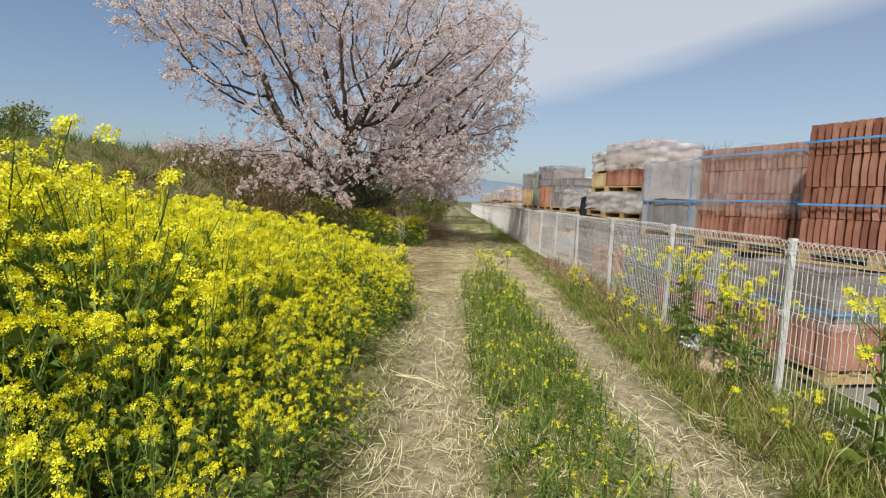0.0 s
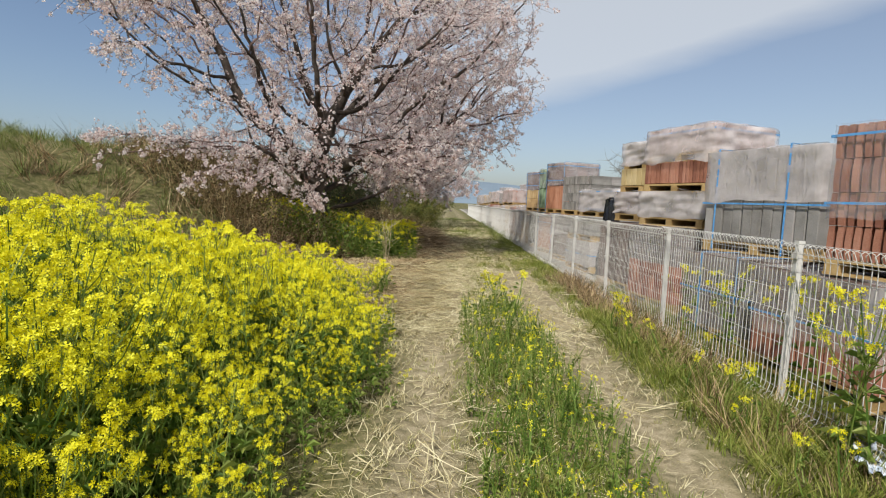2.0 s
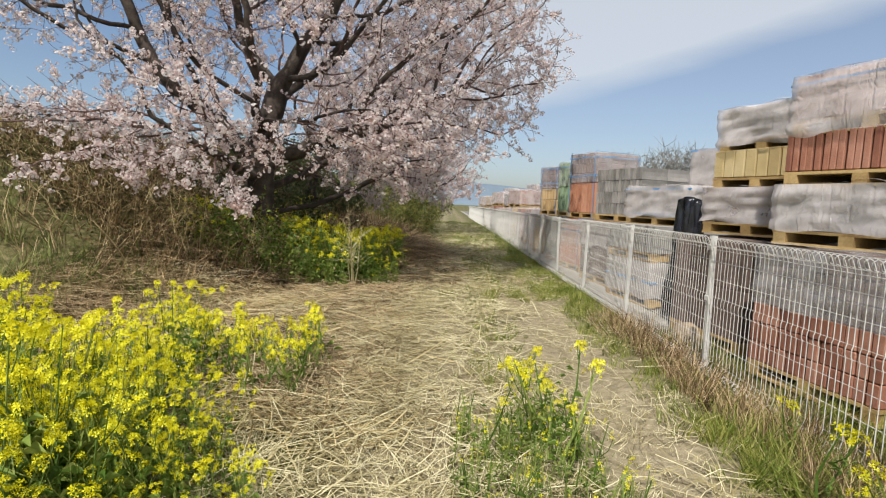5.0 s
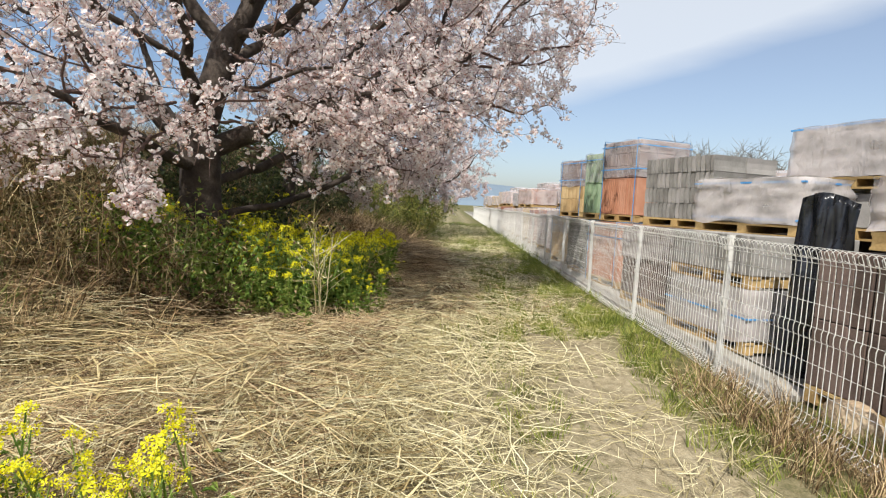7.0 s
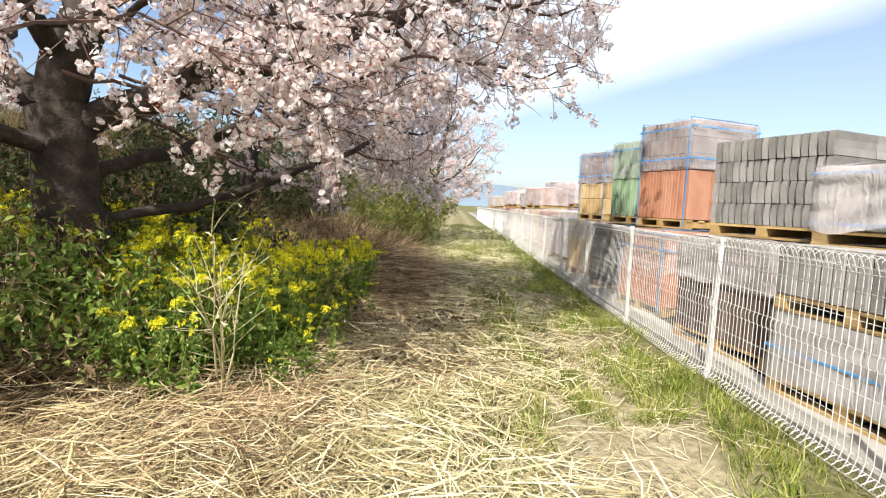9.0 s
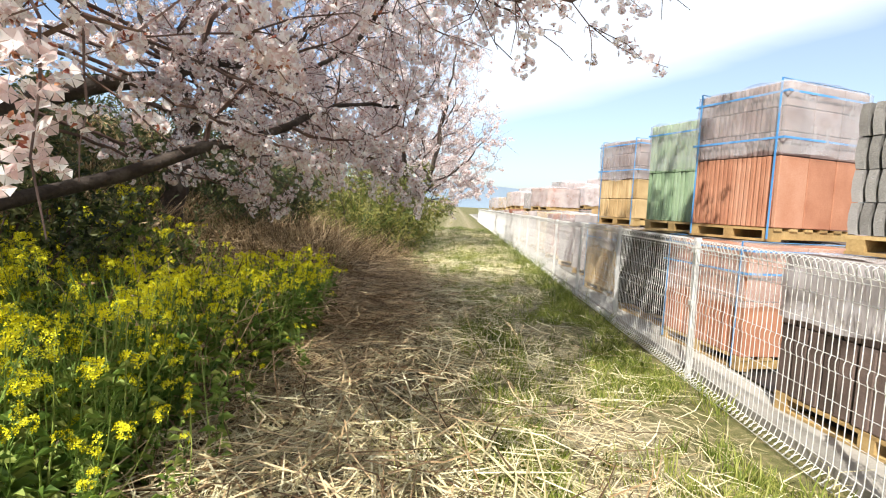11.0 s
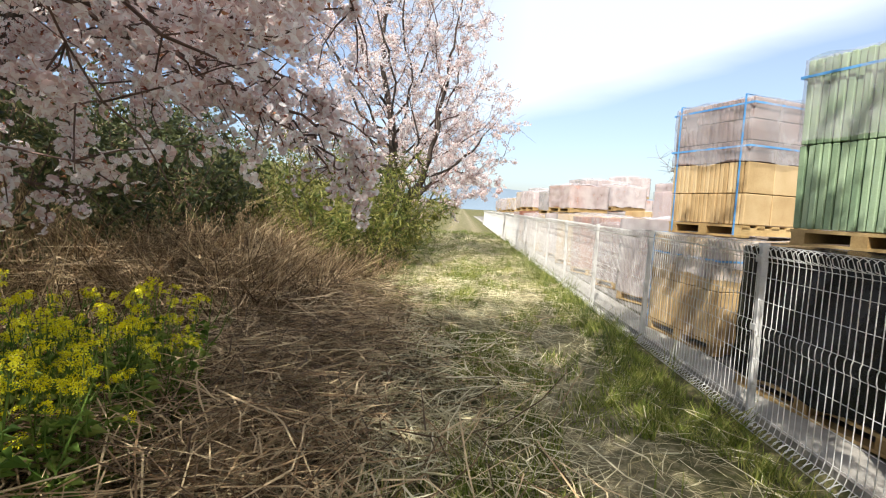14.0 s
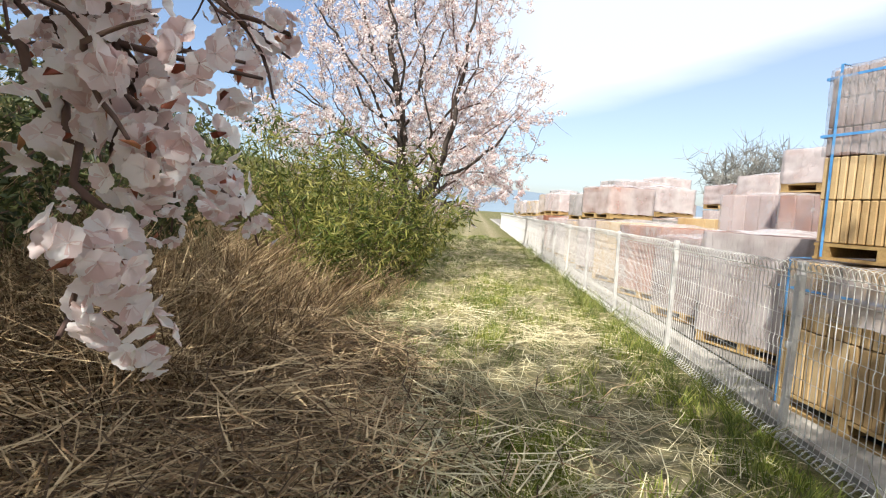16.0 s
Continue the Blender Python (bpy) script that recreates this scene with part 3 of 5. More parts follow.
# upper tier
stack("red clay pieces with a blue strap and torn film", 3.1, 4.50, LOW, 1.2, 1.1, 1.07, 20, 4, REDB, None, 0, (0.36, 0.86), seed=31, wavy=0.16)
stack("red clay pieces with blue straps and clear film", 2.87, 5.90, LOW, 1.2, 1.1, 0.98, 20, 4, REDB, CLEAR, 0.3, (0.42, 0.92), seed=33, wavy=0.16)
stack("grey blocks under milky film with blue straps", 3.0, 7.95, LOW, 1.25, 1.1, 0.98, 11, 2, GREYB, MILKY, 0.45, (0.42,), (0.12, 0.75), seed=35, sag=0.05)
stack("grey goods under loose crumpled film", 2.82, 9.45, UP - 0.02, 1.1, 1.1, 0.36, 8, 1, GREYB, MILKY, 0.0, (), seed=37, bulge=0.05)
stack("red clay pieces under a loose film hood", 2.84, 9.42, UP + 0.44, 1.1, 1.1, 0.30, 20, 1, REDB, None, 0, seed=39)
stack("tan goods under loose crumpled film", 2.86, 9.40, UP + 0.84, 1.08, 1.1, 0.34, 6, 1, PINKB, MILKY, -0.35, (0.8,), seed=41, bulge=0.06, sag=0.08)
stack("brown blocks under crumpled film", 2.9, 10.75, UP, 1.0, 1.1, 0.36, 6, 1, DARKB, MILKY, 0.0, seed=43, bulge=0.05)
stack("buff slabs on a yellow pallet", 2.95, 10.72, UP + 0.46, 0.95, 1.0, 0.28, 8, 1, YELLOWB, None, seed=45)
stack("grey goods under a bulging film hood", 2.98, 10.70, UP + 0.84, 0.92, 1.0, 0.32, 5, 1, GREYB, MILKY, -0.2, seed=47, bulge=0.07, sag=0.10)
stack("grey blocks in clear film with a blue strap", 2.96, 13.28, UP + 0.0, 1.2, 1.1, 0.46, 7, 1, GREYB, MILKY, 0.0, (0.9, 0.1), seed=49, bulge=0.045, sag=0.03)
stack("grey interlocking blocks standing in four courses", 2.87, 14.62, UP, 1.12, 1.1, 0.80, 16, 4, GREYB, None, 0, wavy=0.22, seed=51)
stack("terracotta slabs half under film with blue straps", 2.88, 16.75, UP, 0.92, 1.1, 1.27, 19, 2, ORANGEB, FILM, 0.52, (0.62, 0.93), (0.05, 0.95), seed=53, deep=3, upper=MAUVEB)
stack("pale green slabs half under film with blue straps", 2.93, 18.15, UP, 0.92, 1.1, 1.20, 17, 2, GREENB, FILM, 0.52, (0.9,), (0.9,), seed=55, deep=3)
stack("ochre slabs half under film with blue straps", 2.84, 20.10, UP, 0.92, 1.1, 1.21, 17, 3, OCHREB, FILM, 0.50, (0.62, 0.95), (0.08, 0.92), seed=57, deep=3, upper=MAUVEB)
# stacks in the second row
stack("grey blocks in clear film with a blue strap", 3.78, 12.95, UP + 0.5, 1.2, 1.1, 0.52, 8, 1, GREYB, MILKY, 0.0, (0.97,), seed=61, bulge=0.04)
stack("grey blocks on a timber pallet", 3.85, 12.95, UP, 1.2, 1.1, 0.34, 8, 1, GREYB, seed=62)
stack("wrapped grey goods on a pallet", 5.6, 15.6, BASE, 1.3, 1.3, 1.95, 6, 3, GREYB, MILKY, 0.2, seed=63, sag=0.1)
stack("wrapped pale goods on a pallet", 5.8, 17.8, BASE, 1.3, 1.3, 2.0, 6, 3, PINKB, MILKY, 0.0, seed=64, sag=0.1)
stack("wrapped pale goods on a pallet", 5.6, 9.4, BASE, 1.3, 1.3, 1.9, 6, 3, GREYB, MILKY, 0.0, seed=65, sag=0.1)
stack("red clay pieces in film on a pallet", 5.5, 6.5, BASE, 1.3, 1.3, 1.9, 8, 3, REDB, FILM, 0.3, seed=66)

# an added dark row close behind the lower tier, standing in for shade in its gaps
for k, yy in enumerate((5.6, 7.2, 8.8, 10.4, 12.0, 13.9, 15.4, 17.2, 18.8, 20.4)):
    stack("dark filler blocks standing in for shade between the stacks", 4.12, yy, BASE, 1.35, 1.0, 0.98, 6, 2, DARKB, seed=200 + k, group="pallets in the second row")

# farther stacks along the fence
far_rng = np.random.default_rng(77)
FAR_MATS = [PINKB, GREYB, PINKB, REDB, PINKB, OCHREB]
y = 22.0
while y < 52:
    for x, hh in ((2.95, 0.95 + 0.2 * far_rng.random()), (4.6, 1.2 + 0.5 * far_rng.random()), (6.6, 1.3 + 0.6 * far_rng.random())):
        m = FAR_MATS[int(far_rng.integers(0, 6))]
        if x < 3 and y < 25:
            m = MAUVEB
        stack("low wrapped stack of pinkish goods" if m is PINKB else "low stack of blocks under film", x, y + far_rng.normal(0, 0.15), BASE, 1.2, 1.3, hh, 5, 2, m, (FILM if far_rng.random() < 0.5 else MILKY) if far_rng.random() < 0.8 else None,
              0.0, seed=int(far_rng.integers(100, 900)), sag=0.06, group="far pallets")
        if far_rng.random() < 0.55 and y + 3 * (x - 2.9) > 28:
            m = FAR_MATS[int(far_rng.integers(0, 6))]
            stack("wrapped goods on top of a stack", x + 0.05, y, BASE + hh + 0.17, 1.1, 1.2, 0.45 + 0.35 * far_rng.random(), 4, 1, m, MILKY, 0.0, seed=int(far_rng.integers(100, 900)), sag=0.08, group="far pallets")
    y += 1.75

# a black sheet hung between two stacks
bm = bmesh.new()
bmesh.ops.create_grid(bm, x_segments=30, y_segments=24, size=0.5)
for v in bm.verts:
    u, w = v.co.x + 0.5, v.co.y + 0.5
    d = 0.06 * noise.noise(Vector((u * 5, w * 3, 2))) + 0.03 * noise.noise(Vector((u * 14, w * 6, 4)))
    v.co = Vector((2.98 + 0.16 * u + d - 0.1 * (1 - w), 11.55 - 0.40 * u + 0.5 * d, 0.10 + (1.42 + 0.05 * math.sin(u * 4)) * w))
bmesh.ops.solidify(bm, geom=bm.faces[:], thickness=0.004)
tagged(part("black_sheet", bm, BLACKBAG, smooth=True), "crumpled black plastic sheet over goods in the yard", "sheet")


# ---- cherry trees ----
def flower(petal_rows=1):
    """A five-petalled blossom facing +z, about 3.4 cm across."""
    b = Build()
    for k in range(5):
        a = k * 2 * math.pi / 5
        c, s = math.cos(a), math.sin(a)
        R = np.array([[c, -s, 0], [s, c, 0], [0, 0, 1]])
        if petal_rows == 1:
            v = np.array([(0.0, 0, 0), (0.0165, -0.0105, 0.005), (0.0165, 0.0105, 0.006)])
            b.add(v @ R.T, [(0, 1, 2, 2)])
        else:
            v = []
            if petal_rows == 3:
                v = np.array([(0.001, 0, 0), (0.009, -0.0095, 0.005), (0.0105, 0, 0.0030), (0.009, 0.0095, 0.005), (0.0175, -0.006, 0.0065), (0.0165, 0, 0.0050), (0.0175, 0.006, 0.0065)])
                b.add(v @ R.T, [(0, 1, 2, 2), (0, 2, 3, 3), (1, 4, 5, 2), (2, 5, 6, 3)])
                continue
            for x, w, z in ((0.0008, 0.0012, 0), (0.005, 0.0060, 0.0020), (0.010, 0.0098, 0.0042), (0.0150, 0.0095, 0.0058), (0.0182, 0.0055, 0.0062)):
                dip = 0.0016 if x > 0.018 else 0.0
                v += [(x - 0.3 * w * (x > 0.014), -w, z + 0.0012), (x, -w * 0.5, z), (x - dip, 0, z - 0.0008), (x, w * 0.5, z), (x - 0.3 * w * (x > 0.014), w, z + 0.0012)]
            q = [(i * 5 + j, i * 5 + j + 1, i * 5 + j + 6, i * 5 + j + 5) for i in range(4) for j in range(4)]
            b.add(np.array(v) @ R.T, q)
    return b.arrays()


def clump(r, count, detail, spread, buds=2):
    """A tuft of blossoms on short stalks round the origin."""
    fv, ff, fm = flower(detail)
    vs, fs, ms, base = [], [], [], 0
    for i in range(count):
        d = r.normal(size=3)
        d /= np.linalg.norm(d)
        up = np.cross(d, (0.3, 0.5, 0.8))
        up /= np.linalg.norm(up)
        R = np.stack([up, np.cross(d, up), d], 1)
        v = (fv * r.uniform(0.85, 1.15)) @ R.T + d * spread * r.uniform(0.5, 1.1)
        vs.append(v)
        fs.append(ff + base)
        ms.append(np.zeros(len(ff), int))
        base += len(v)
    for i in range(buds):
        d = r.normal(size=3)
        d /= np.linalg.norm(d)
        p = d * spread * 0.5
        s = 0.006
        v = np.array([p + (s, 0, 0), p + (0, s, 0), p - (s, 0, 0), p - (0, s, 0), p + d * 0.02, p + d * 0.02, p + d * 0.02, p + d * 0.02])
        vs.append(v)
        fs.append(np.array([(0, 1, 4, 4), (1, 2, 4, 4), (2, 3, 4, 4), (3, 0, 4, 4)]) + base)
        ms.append(np.ones(4, int))
        base += len(v)
    return np.concatenate(vs), np.concatenate(fs), np.concatenate(ms)


def clean_quads(v, f, m):
    """Splits quads that repeat a corner from the rest: both as triangles."""
    tri = np.concatenate([f[:, [0, 1, 2]], f[:, [0, 2, 3]]])
    mm = np.concatenate([m, m])
    ok = (tri[:, 0] != tri[:, 1]) & (tri[:, 1] != tri[:, 2]) & (tri[:, 0] != tri[:, 2])
    return v, tri[ok], mm[ok]


def bend(p0, d, length, steps, r, wander, lift):
    pts, p, d = [np.array(p0, float)], np.array(p0, float), np.array(d, float) / np.linalg.norm(d)
    for i in range(steps):
        d = d + r.normal(0, wander, 3) + np.array([0, 0, lift])
        d /= np.linalg.norm(d)
        p = p + d * length / steps
        pts.append(p.copy())
    return np.array(pts)


def clear_of_track(p):
    """True where branches may grow: outside the headroom over the track, whose roof rises towards the fence and along the way."""
    x, y, z = p[..., 0], p[..., 1], p[..., 2]
    over = np.where(x < 0.3, 1.72, np.maximum(1.95 + 0.12 * (x - 0.3), 1.5 + 0.42 * (y - 12.95)))
    return np.where((x > -0.35) & (y < 20.0), z > over, z > 1.2) | (y > 22)


def in_lobes(lobes, n, r, thin=0.55):
    """Points scattered through a crown made of rounded lobes (centre, radii, share), denser towards the outside."""
    out = []
    for c, rad, share in lobes:
        k = int(n * share)
        d = r.normal(size=(k, 3))
        d /= np.linalg.norm(d, axis=1, keepdims=True)
        out.append(np.array(c) + d * np.array(rad) * (r.random(k) ** thin)[:, None])
    return np.concatenate(out)


def grow(start, goals, step, near, kill, r, rounds=150):
    """Branches that grow towards the goals around them, fork where those pull apart, and stop where all are reached."""
    P, parent = [np.array(p, float) for p in start], [-1] + list(range(len(start) - 1))
    alive = np.ones(len(goals), bool)
    best, dist = np.zeros(len(goals), int), np.full(len(goals), 1e9)
    fresh = list(range(len(P)))
    for turn in range(rounds):
        for k in fresh:
            d = np.linalg.norm(goals - P[k], axis=1)
            w = d < dist
            best[w], dist[w] = k, d[w]
        alive &= dist > kill
        use = np.nonzero(alive & (dist < (near if turn > 12 else 9.0)))[0]
        if not len(use):
            break
        fresh = []
        for k in np.unique(best[use]):
            g = goals[use[best[use] == k]] - P[k]
            d = (g / np.linalg.norm(g, axis=1, keepdims=True)).mean(0) + r.normal(0, 0.17, 3)
            if parent[k] >= 0:
                back = P[k] - P[parent[k]]
                d = d / (np.linalg.norm(d) + 1e-9) + 0.45 * back / (np.linalg.norm(back) + 1e-9)
            q = P[k] + step * d / (np.linalg.norm(d) + 1e-9)
            P.append(q)
            parent.append(int(k))
            fresh.append(len(P) - 1)
    return np.array(P), np.array(parent)


def cherry_tree(label, base, trunk, trunk_r, lobes, goals, seed, clumps, step=0.2, twig_share=1.0, twig_len=(0.2, 0.6), bloom=1.0, droop=-0.05, bare=0.0, petals=7):
    """A trunk with its base at base, limbs that grow into the lobes of the crown (world places), twigs on them and blossom tufts along the twigs."""
    r = np.random.default_rng(seed)
    gz = float(height(base[0], base[1]))
    origin = np.array([base[0], base[1], gz - 0.1])
    th = empty("cherry_tree", Matrix.Translation(origin), label, "tree", "cherry trees")
    t = np.linspace(0, len(trunk) - 1, 10)
    tp = np.stack([np.interp(t, np.arange(len(trunk)), [q[i] for q in trunk]) for i in range(3)], 1) + origin
    tp[1:] += r.normal(0, 0.02, (9, 3))
    aim = in_lobes(lobes, goals, r)
    aim = aim[clear_of_track(aim) & (aim[:, 2] > height(aim[:, 0], aim[:, 1]) + 0.35)]
    P, parent = grow(tp, aim, step, 1.6, step * 1.45, r)
    n = len(P)
    kids = [[] for _ in range(n)]
    for i in range(1, n):
        kids[parent[i]].append(i)
    area = np.zeros(n)
    for i in range(n - 1, -1, -1):
        area[i] = sum(area[k] for k in kids[i]) if kids[i] else 1.0
    rad = area ** 0.5
    rad = 0.0045 + (trunk_r - 0.0045) * (rad - 1) / (rad[len(tp) - 1] - 1)
    u = np.linspace(0, 1, len(tp))
    b = Build()
    b.tube(tp - origin, trunk_r * (1.05 + 0.6 * np.exp(-u * 8) - 0.12 * u), 14)
    put("trunk", b.mesh("trunk", [BARK], True), th, "dark furrowed trunk")
    heads = [(len(tp) - 1, k) for k in kids[len(tp) - 1]] + [(j, k) for j in range(len(tp) - 1) for k in kids[j] if k >= len(tp)]
    tw = Build()
    while heads:
        root, k = heads.pop()
        chain = [root, k]
        while kids[k]:
            order = sorted(kids[k], key=lambda q: -area[q])
            heads += [(k, q) for q in order[1:]]
            k = order[0]
            chain.append(k)
        rr = rad[chain]
        rr[0] = rr[1]
        if rr[1] > 0.03:
            lb = Build()
            lb.tube(P[chain] - origin, rr, 8)
            put("limb", lb.mesh("limb", [BARK], True), th)
        else:
            tw.tube(P[chain] - origin, rr, 4 if rr[1] > 0.01 else 3)
    thin = np.nonzero((rad < 0.02) & (np.arange(n) > len(tp)))[0]
    tips = []
    for k in thin:
        for j in range(int(r.poisson(twig_share * (1.6 if not kids[k] else 0.75)))):
            d = P[k] - P[parent[k]]
            d = d / np.linalg.norm(d) + r.normal(0, 0.65, 3)
            tt = bend(P[k], d, r.uniform(*twig_len), 3, r, 0.16, droop)
            if clear_of_track(tt).all():
                tw.tube(tt - origin, [0.0046, 0.0038, 0.0030, 0.0020], 3)
                tips.append(tt)
    put("twig", tw.mesh("twig", [TWIG], False), th, "fine dark twigs")["kind"] = "stuff"
    tips = np.array(tips)
    share = r.gamma(2.6, 1.0, len(tips)) * (r.random(len(tips)) > bare)
    k = r.choice(len(tips), clumps, p=share / share.sum())
    u = r.random(clumps) ** 0.9 * 2.999
    i0 = u.astype(int)
    fr = (u - i0)[:, None]
    pos = tips[k, i0] * (1 - fr) + tips[k, i0 + 1] * fr + r.normal(0, 0.03, (clumps, 3)) - origin
    temps = [clump(r, petals, 1, 0.042, 2) for _ in range(6)]
    v, f, m = clean_quads(*scatter_rot(temps, pos, random_rots(len(pos), r), r.uniform(0.75, 1.25, len(pos)) * bloom, seed))
    put("blossom", np_mesh("blossom", v, f, [PETAL, CALYX], m), th, "pale pink cherry blossom")["kind"] = "stuff"
    return th


crown = [((-3.3, 13.3, 5.2), (4.4, 3.0, 2.6), 0.29), ((-0.2, 14.9, 4.2), (2.4, 2.2, 1.6), 0.20), ((0.2, 15.2, 5.9), (2.1, 2.0, 1.4), 0.09), ((-1.2, 16.1, 2.3), (1.5, 1.2, 0.95), 0.10), ((-0.8, 12.8, 2.4), (1.5, 1.1, 0.8), 0.09),
         ((0.7, 14.7, 3.0), (1.15, 0.9, 0.8), 0.05), ((-3.4, 11.9, 2.2), (1.5, 1.0, 0.9), 0.06), ((-5.6, 12.2, 2.3), (1.7, 1.0, 0.4), 0.02), ((-6.6, 13.4, 5.9), (2.3, 1.8, 1.4), 0.07)]
cherry_tree("old cherry tree in full pale pink bloom with a dark trunk", (-2.95, 13.5), [(0, 0, 0), (0.03, 0.05, 0.9), (-0.03, 0.0, 1.75)], 0.24, crown, 5200, 3, 25000, step=0.19, twig_share=2.1, bloom=1.0, petals=6)
crown = [((-2.6, 18.2, 3.6), (2.2, 1.7, 1.4), 0.7), ((-1.5, 17.3, 2.7), (1.3, 0.9, 0.9), 0.3)]
cherry_tree("cherry tree in pale bloom on the shaded bank", (-3.5, 18.2), [(0, 0, 0), (0.1, 0, 0.8), (0.2, 0.05, 1.5)], 0.14, crown, 1100, 15, 4300, twig_share=1.2)
crown = [((-1.4, 27.8, 5.0), (2.5, 2.8, 3.4), 0.55), ((-0.2, 27.4, 3.3), (2.0, 2.0, 1.7), 0.3), ((-3.0, 27.6, 3.2), (2.0, 2.0, 1.6), 0.15)]
cherry_tree("many-stemmed cherry tree with sparse blossom and bare twigs", (-1.3, 27.8), [(0, 0, 0), (0.05, 0, 0.3), (0, 0, 0.6)], 0.17, crown, 3000, 9, 9500, step=0.24, twig_share=1.6, twig_len=(0.3, 0.8), droop=0.03, bare=0.3, bloom=1.3, petals=4)
crown = [((-0.9, 35.0, 2.6), (2.9, 2.4, 1.7), 1.0)]
cherry_tree("cherry tree in pale bloom farther along the track", (-1.9, 35.0), [(0, 0, 0), (0, 0, 0.4), (0.1, 0, 0.9)], 0.16, crown, 900, 12, 4500, step=0.3, bloom=1.8, petals=4)


def bough(label, pts, rad, seed, clumps, from_u, shoots, reach, detail=3):
    """A low blossoming branch reaching over the track, with full five-petalled flowers."""
    r = np.random.default_rng(seed)
    th = empty("cherry_branch", Matrix.Identity(4), label, "branch")
    pts = np.array(pts, float)
    t = np.linspace(0, len(pts) - 1, 26)
    fine = np.stack([np.interp(t, np.arange(len(pts)), pts[:, i]) for i in range(3)], 1)
    fine[1:-1] += r.normal(0, 0.012, (24, 3))
    b = Build()
    b.tube(fine, rad * (1 - 0.85 * np.linspace(0, 1, 26)) + 0.002, 6)
    tips = []
    for i in range(shoots):
        k = int(r.uniform(from_u, 1.0) * 25)
        tt = bend(fine[k], r.normal(0, 1, 3) + (0.3, 0.3, -0.3), r.uniform(0.3, 1.0) * reach, 4, r, 0.2, -0.12)
        b.tube(tt, 0.003 * (1 - 0.6 * np.linspace(0, 1, 5)) + 0.001, 4)
        tips.append(tt)
    put("bough", b.mesh("bough", [TWIG], True), th, "thin brown branch")
    tips = np.array(tips)
    k = r.integers(0, len(tips), clumps)
    pos = tips[k, r.integers(1, 5, clumps)] + r.normal(0, 0.02, (clumps, 3))
    temps = [clump(r, 7, detail, 0.038, 1) for _ in range(6)]
    v, f, m = clean_quads(*scatter_rot(temps, pos, random_rots(len(pos), r), r.uniform(0.85, 1.1, len(pos)), seed))
    put("blossom", np_mesh("blossom", v, f, [PETAL, CALYX], m, True), th, "full pale pink five-petalled blossom")["kind"] = "stuff"


bough("low cherry branch heavy with pale pink blossom", [(-2.6, 15.0, 2.5), (-1.5, 16.2, 2.2), (-0.6, 16.75, 1.85), (-0.05, 16.86, 1.60), (0.03, 16.80, 1.45)], 0.012, 2, 42, 0.6, 26, 0.18, 2)
bough("cherry branch with pale blossom and young leaves", [(-2.4, 15.6, 2.6), (-1.2, 16.9, 2.25), (-0.4, 17.1, 1.9), (0.06, 17.15, 1.66)], 0.012, 3, 40, 0.55, 24, 0.18, 2)
bough("drooping cherry twig with a few white blossoms", [(-0.5, 16.8, 1.8), (-0.15, 16.86, 1.55), (0.0, 16.80, 1.36), (0.0, 16.74, 1.24)], 0.005, 4, 7, 0.7, 7, 0.06, 2)
bough("low cherry branch heavy with white blossom", [(-2.6, 13.7, 2.3), (-1.7, 14.2, 2.05), (-0.9, 14.6, 1.75), (-0.35, 14.75, 1.58)], 0.014, 41, 90, 0.45, 36, 0.24)
bough("cherry branch heavy with white blossom", [(-2.4, 13.9, 2.6), (-1.6, 14.6, 2.3), (-0.8, 15.1, 2.05), (-0.2, 15.3, 1.85)], 0.014, 42, 90, 0.35, 40, 0.3)
bough("low cherry branch with white blossom", [(-2.7, 14.3, 1.9), (-2.1, 15.0, 1.65), (-1.6, 15.6, 1.45), (-1.2, 16.0, 1.32)], 0.014, 43, 70, 0.3, 30, 0.26)
bough("drooping cherry branch thick with pale blossom", [(-2.4, 15.0, 2.7), (-1.5, 15.9, 2.35), (-0.8, 16.4, 1.95), (-0.25, 16.6, 1.62)], 0.014, 44, 110, 0.3, 44, 0.3)
bough("drooping cherry branch thick with pale blossom", [(-2.2, 15.6, 2.5), (-1.3, 16.5, 2.2), (-0.55, 17.1, 1.8), (-0.12, 17.4, 1.38)], 0.014, 45, 100, 0.3, 44, 0.28)
bough("low cherry branch with sunlit white blossom", [(-3.4, 12.7, 2.3), (-4.0, 11.8, 2.0), (-4.3, 11.0, 1.7), (-4.4, 10.5, 1.5)], 0.016, 49, 110, 0.25, 44, 0.36)
bough("low cherry branch with sunlit white blossom", [(-3.0, 12.6, 1.9), (-2.7, 11.9, 1.65), (-2.5, 11.5, 1.4), (-2.3, 11.2, 1.2)], 0.014, 50, 60, 0.35, 30, 0.3)
bough("cherry branch thick with sunlit white blossom", [(-2.6, 13.0, 2.5), (-1.8, 12.6, 2.4), (-1.0, 12.4, 2.15), (-0.4, 12.5, 1.95)], 0.016, 46, 130, 0.2, 50, 0.36)
bough("cherry branch thick with sunlit white blossom", [(-2.4, 13.2, 2.9), (-1.5, 12.9, 2.65), (-0.7, 12.8, 2.4), (0.1, 12.9, 2.2)], 0.016, 47, 130, 0.2, 50, 0.36)
bough("cherry branch thick with sunlit white blossom", [(-2.9, 12.9, 2.3), (-2.9, 12.1, 2.1), (-3.3, 11.4, 1.8), (-3.6, 11.0, 1.5)], 0.016, 48, 120, 0.25, 44, 0.34)
bough("low cherry branch heavy with pale pink blossom", [(-2.7, 13.2, 2.2), (-2.0, 14.5, 2.2), (-1.3, 15.4, 1.9), (-0.8, 15.9, 1.62)], 0.018, 6, 80, 0.35, 26, 0.3)
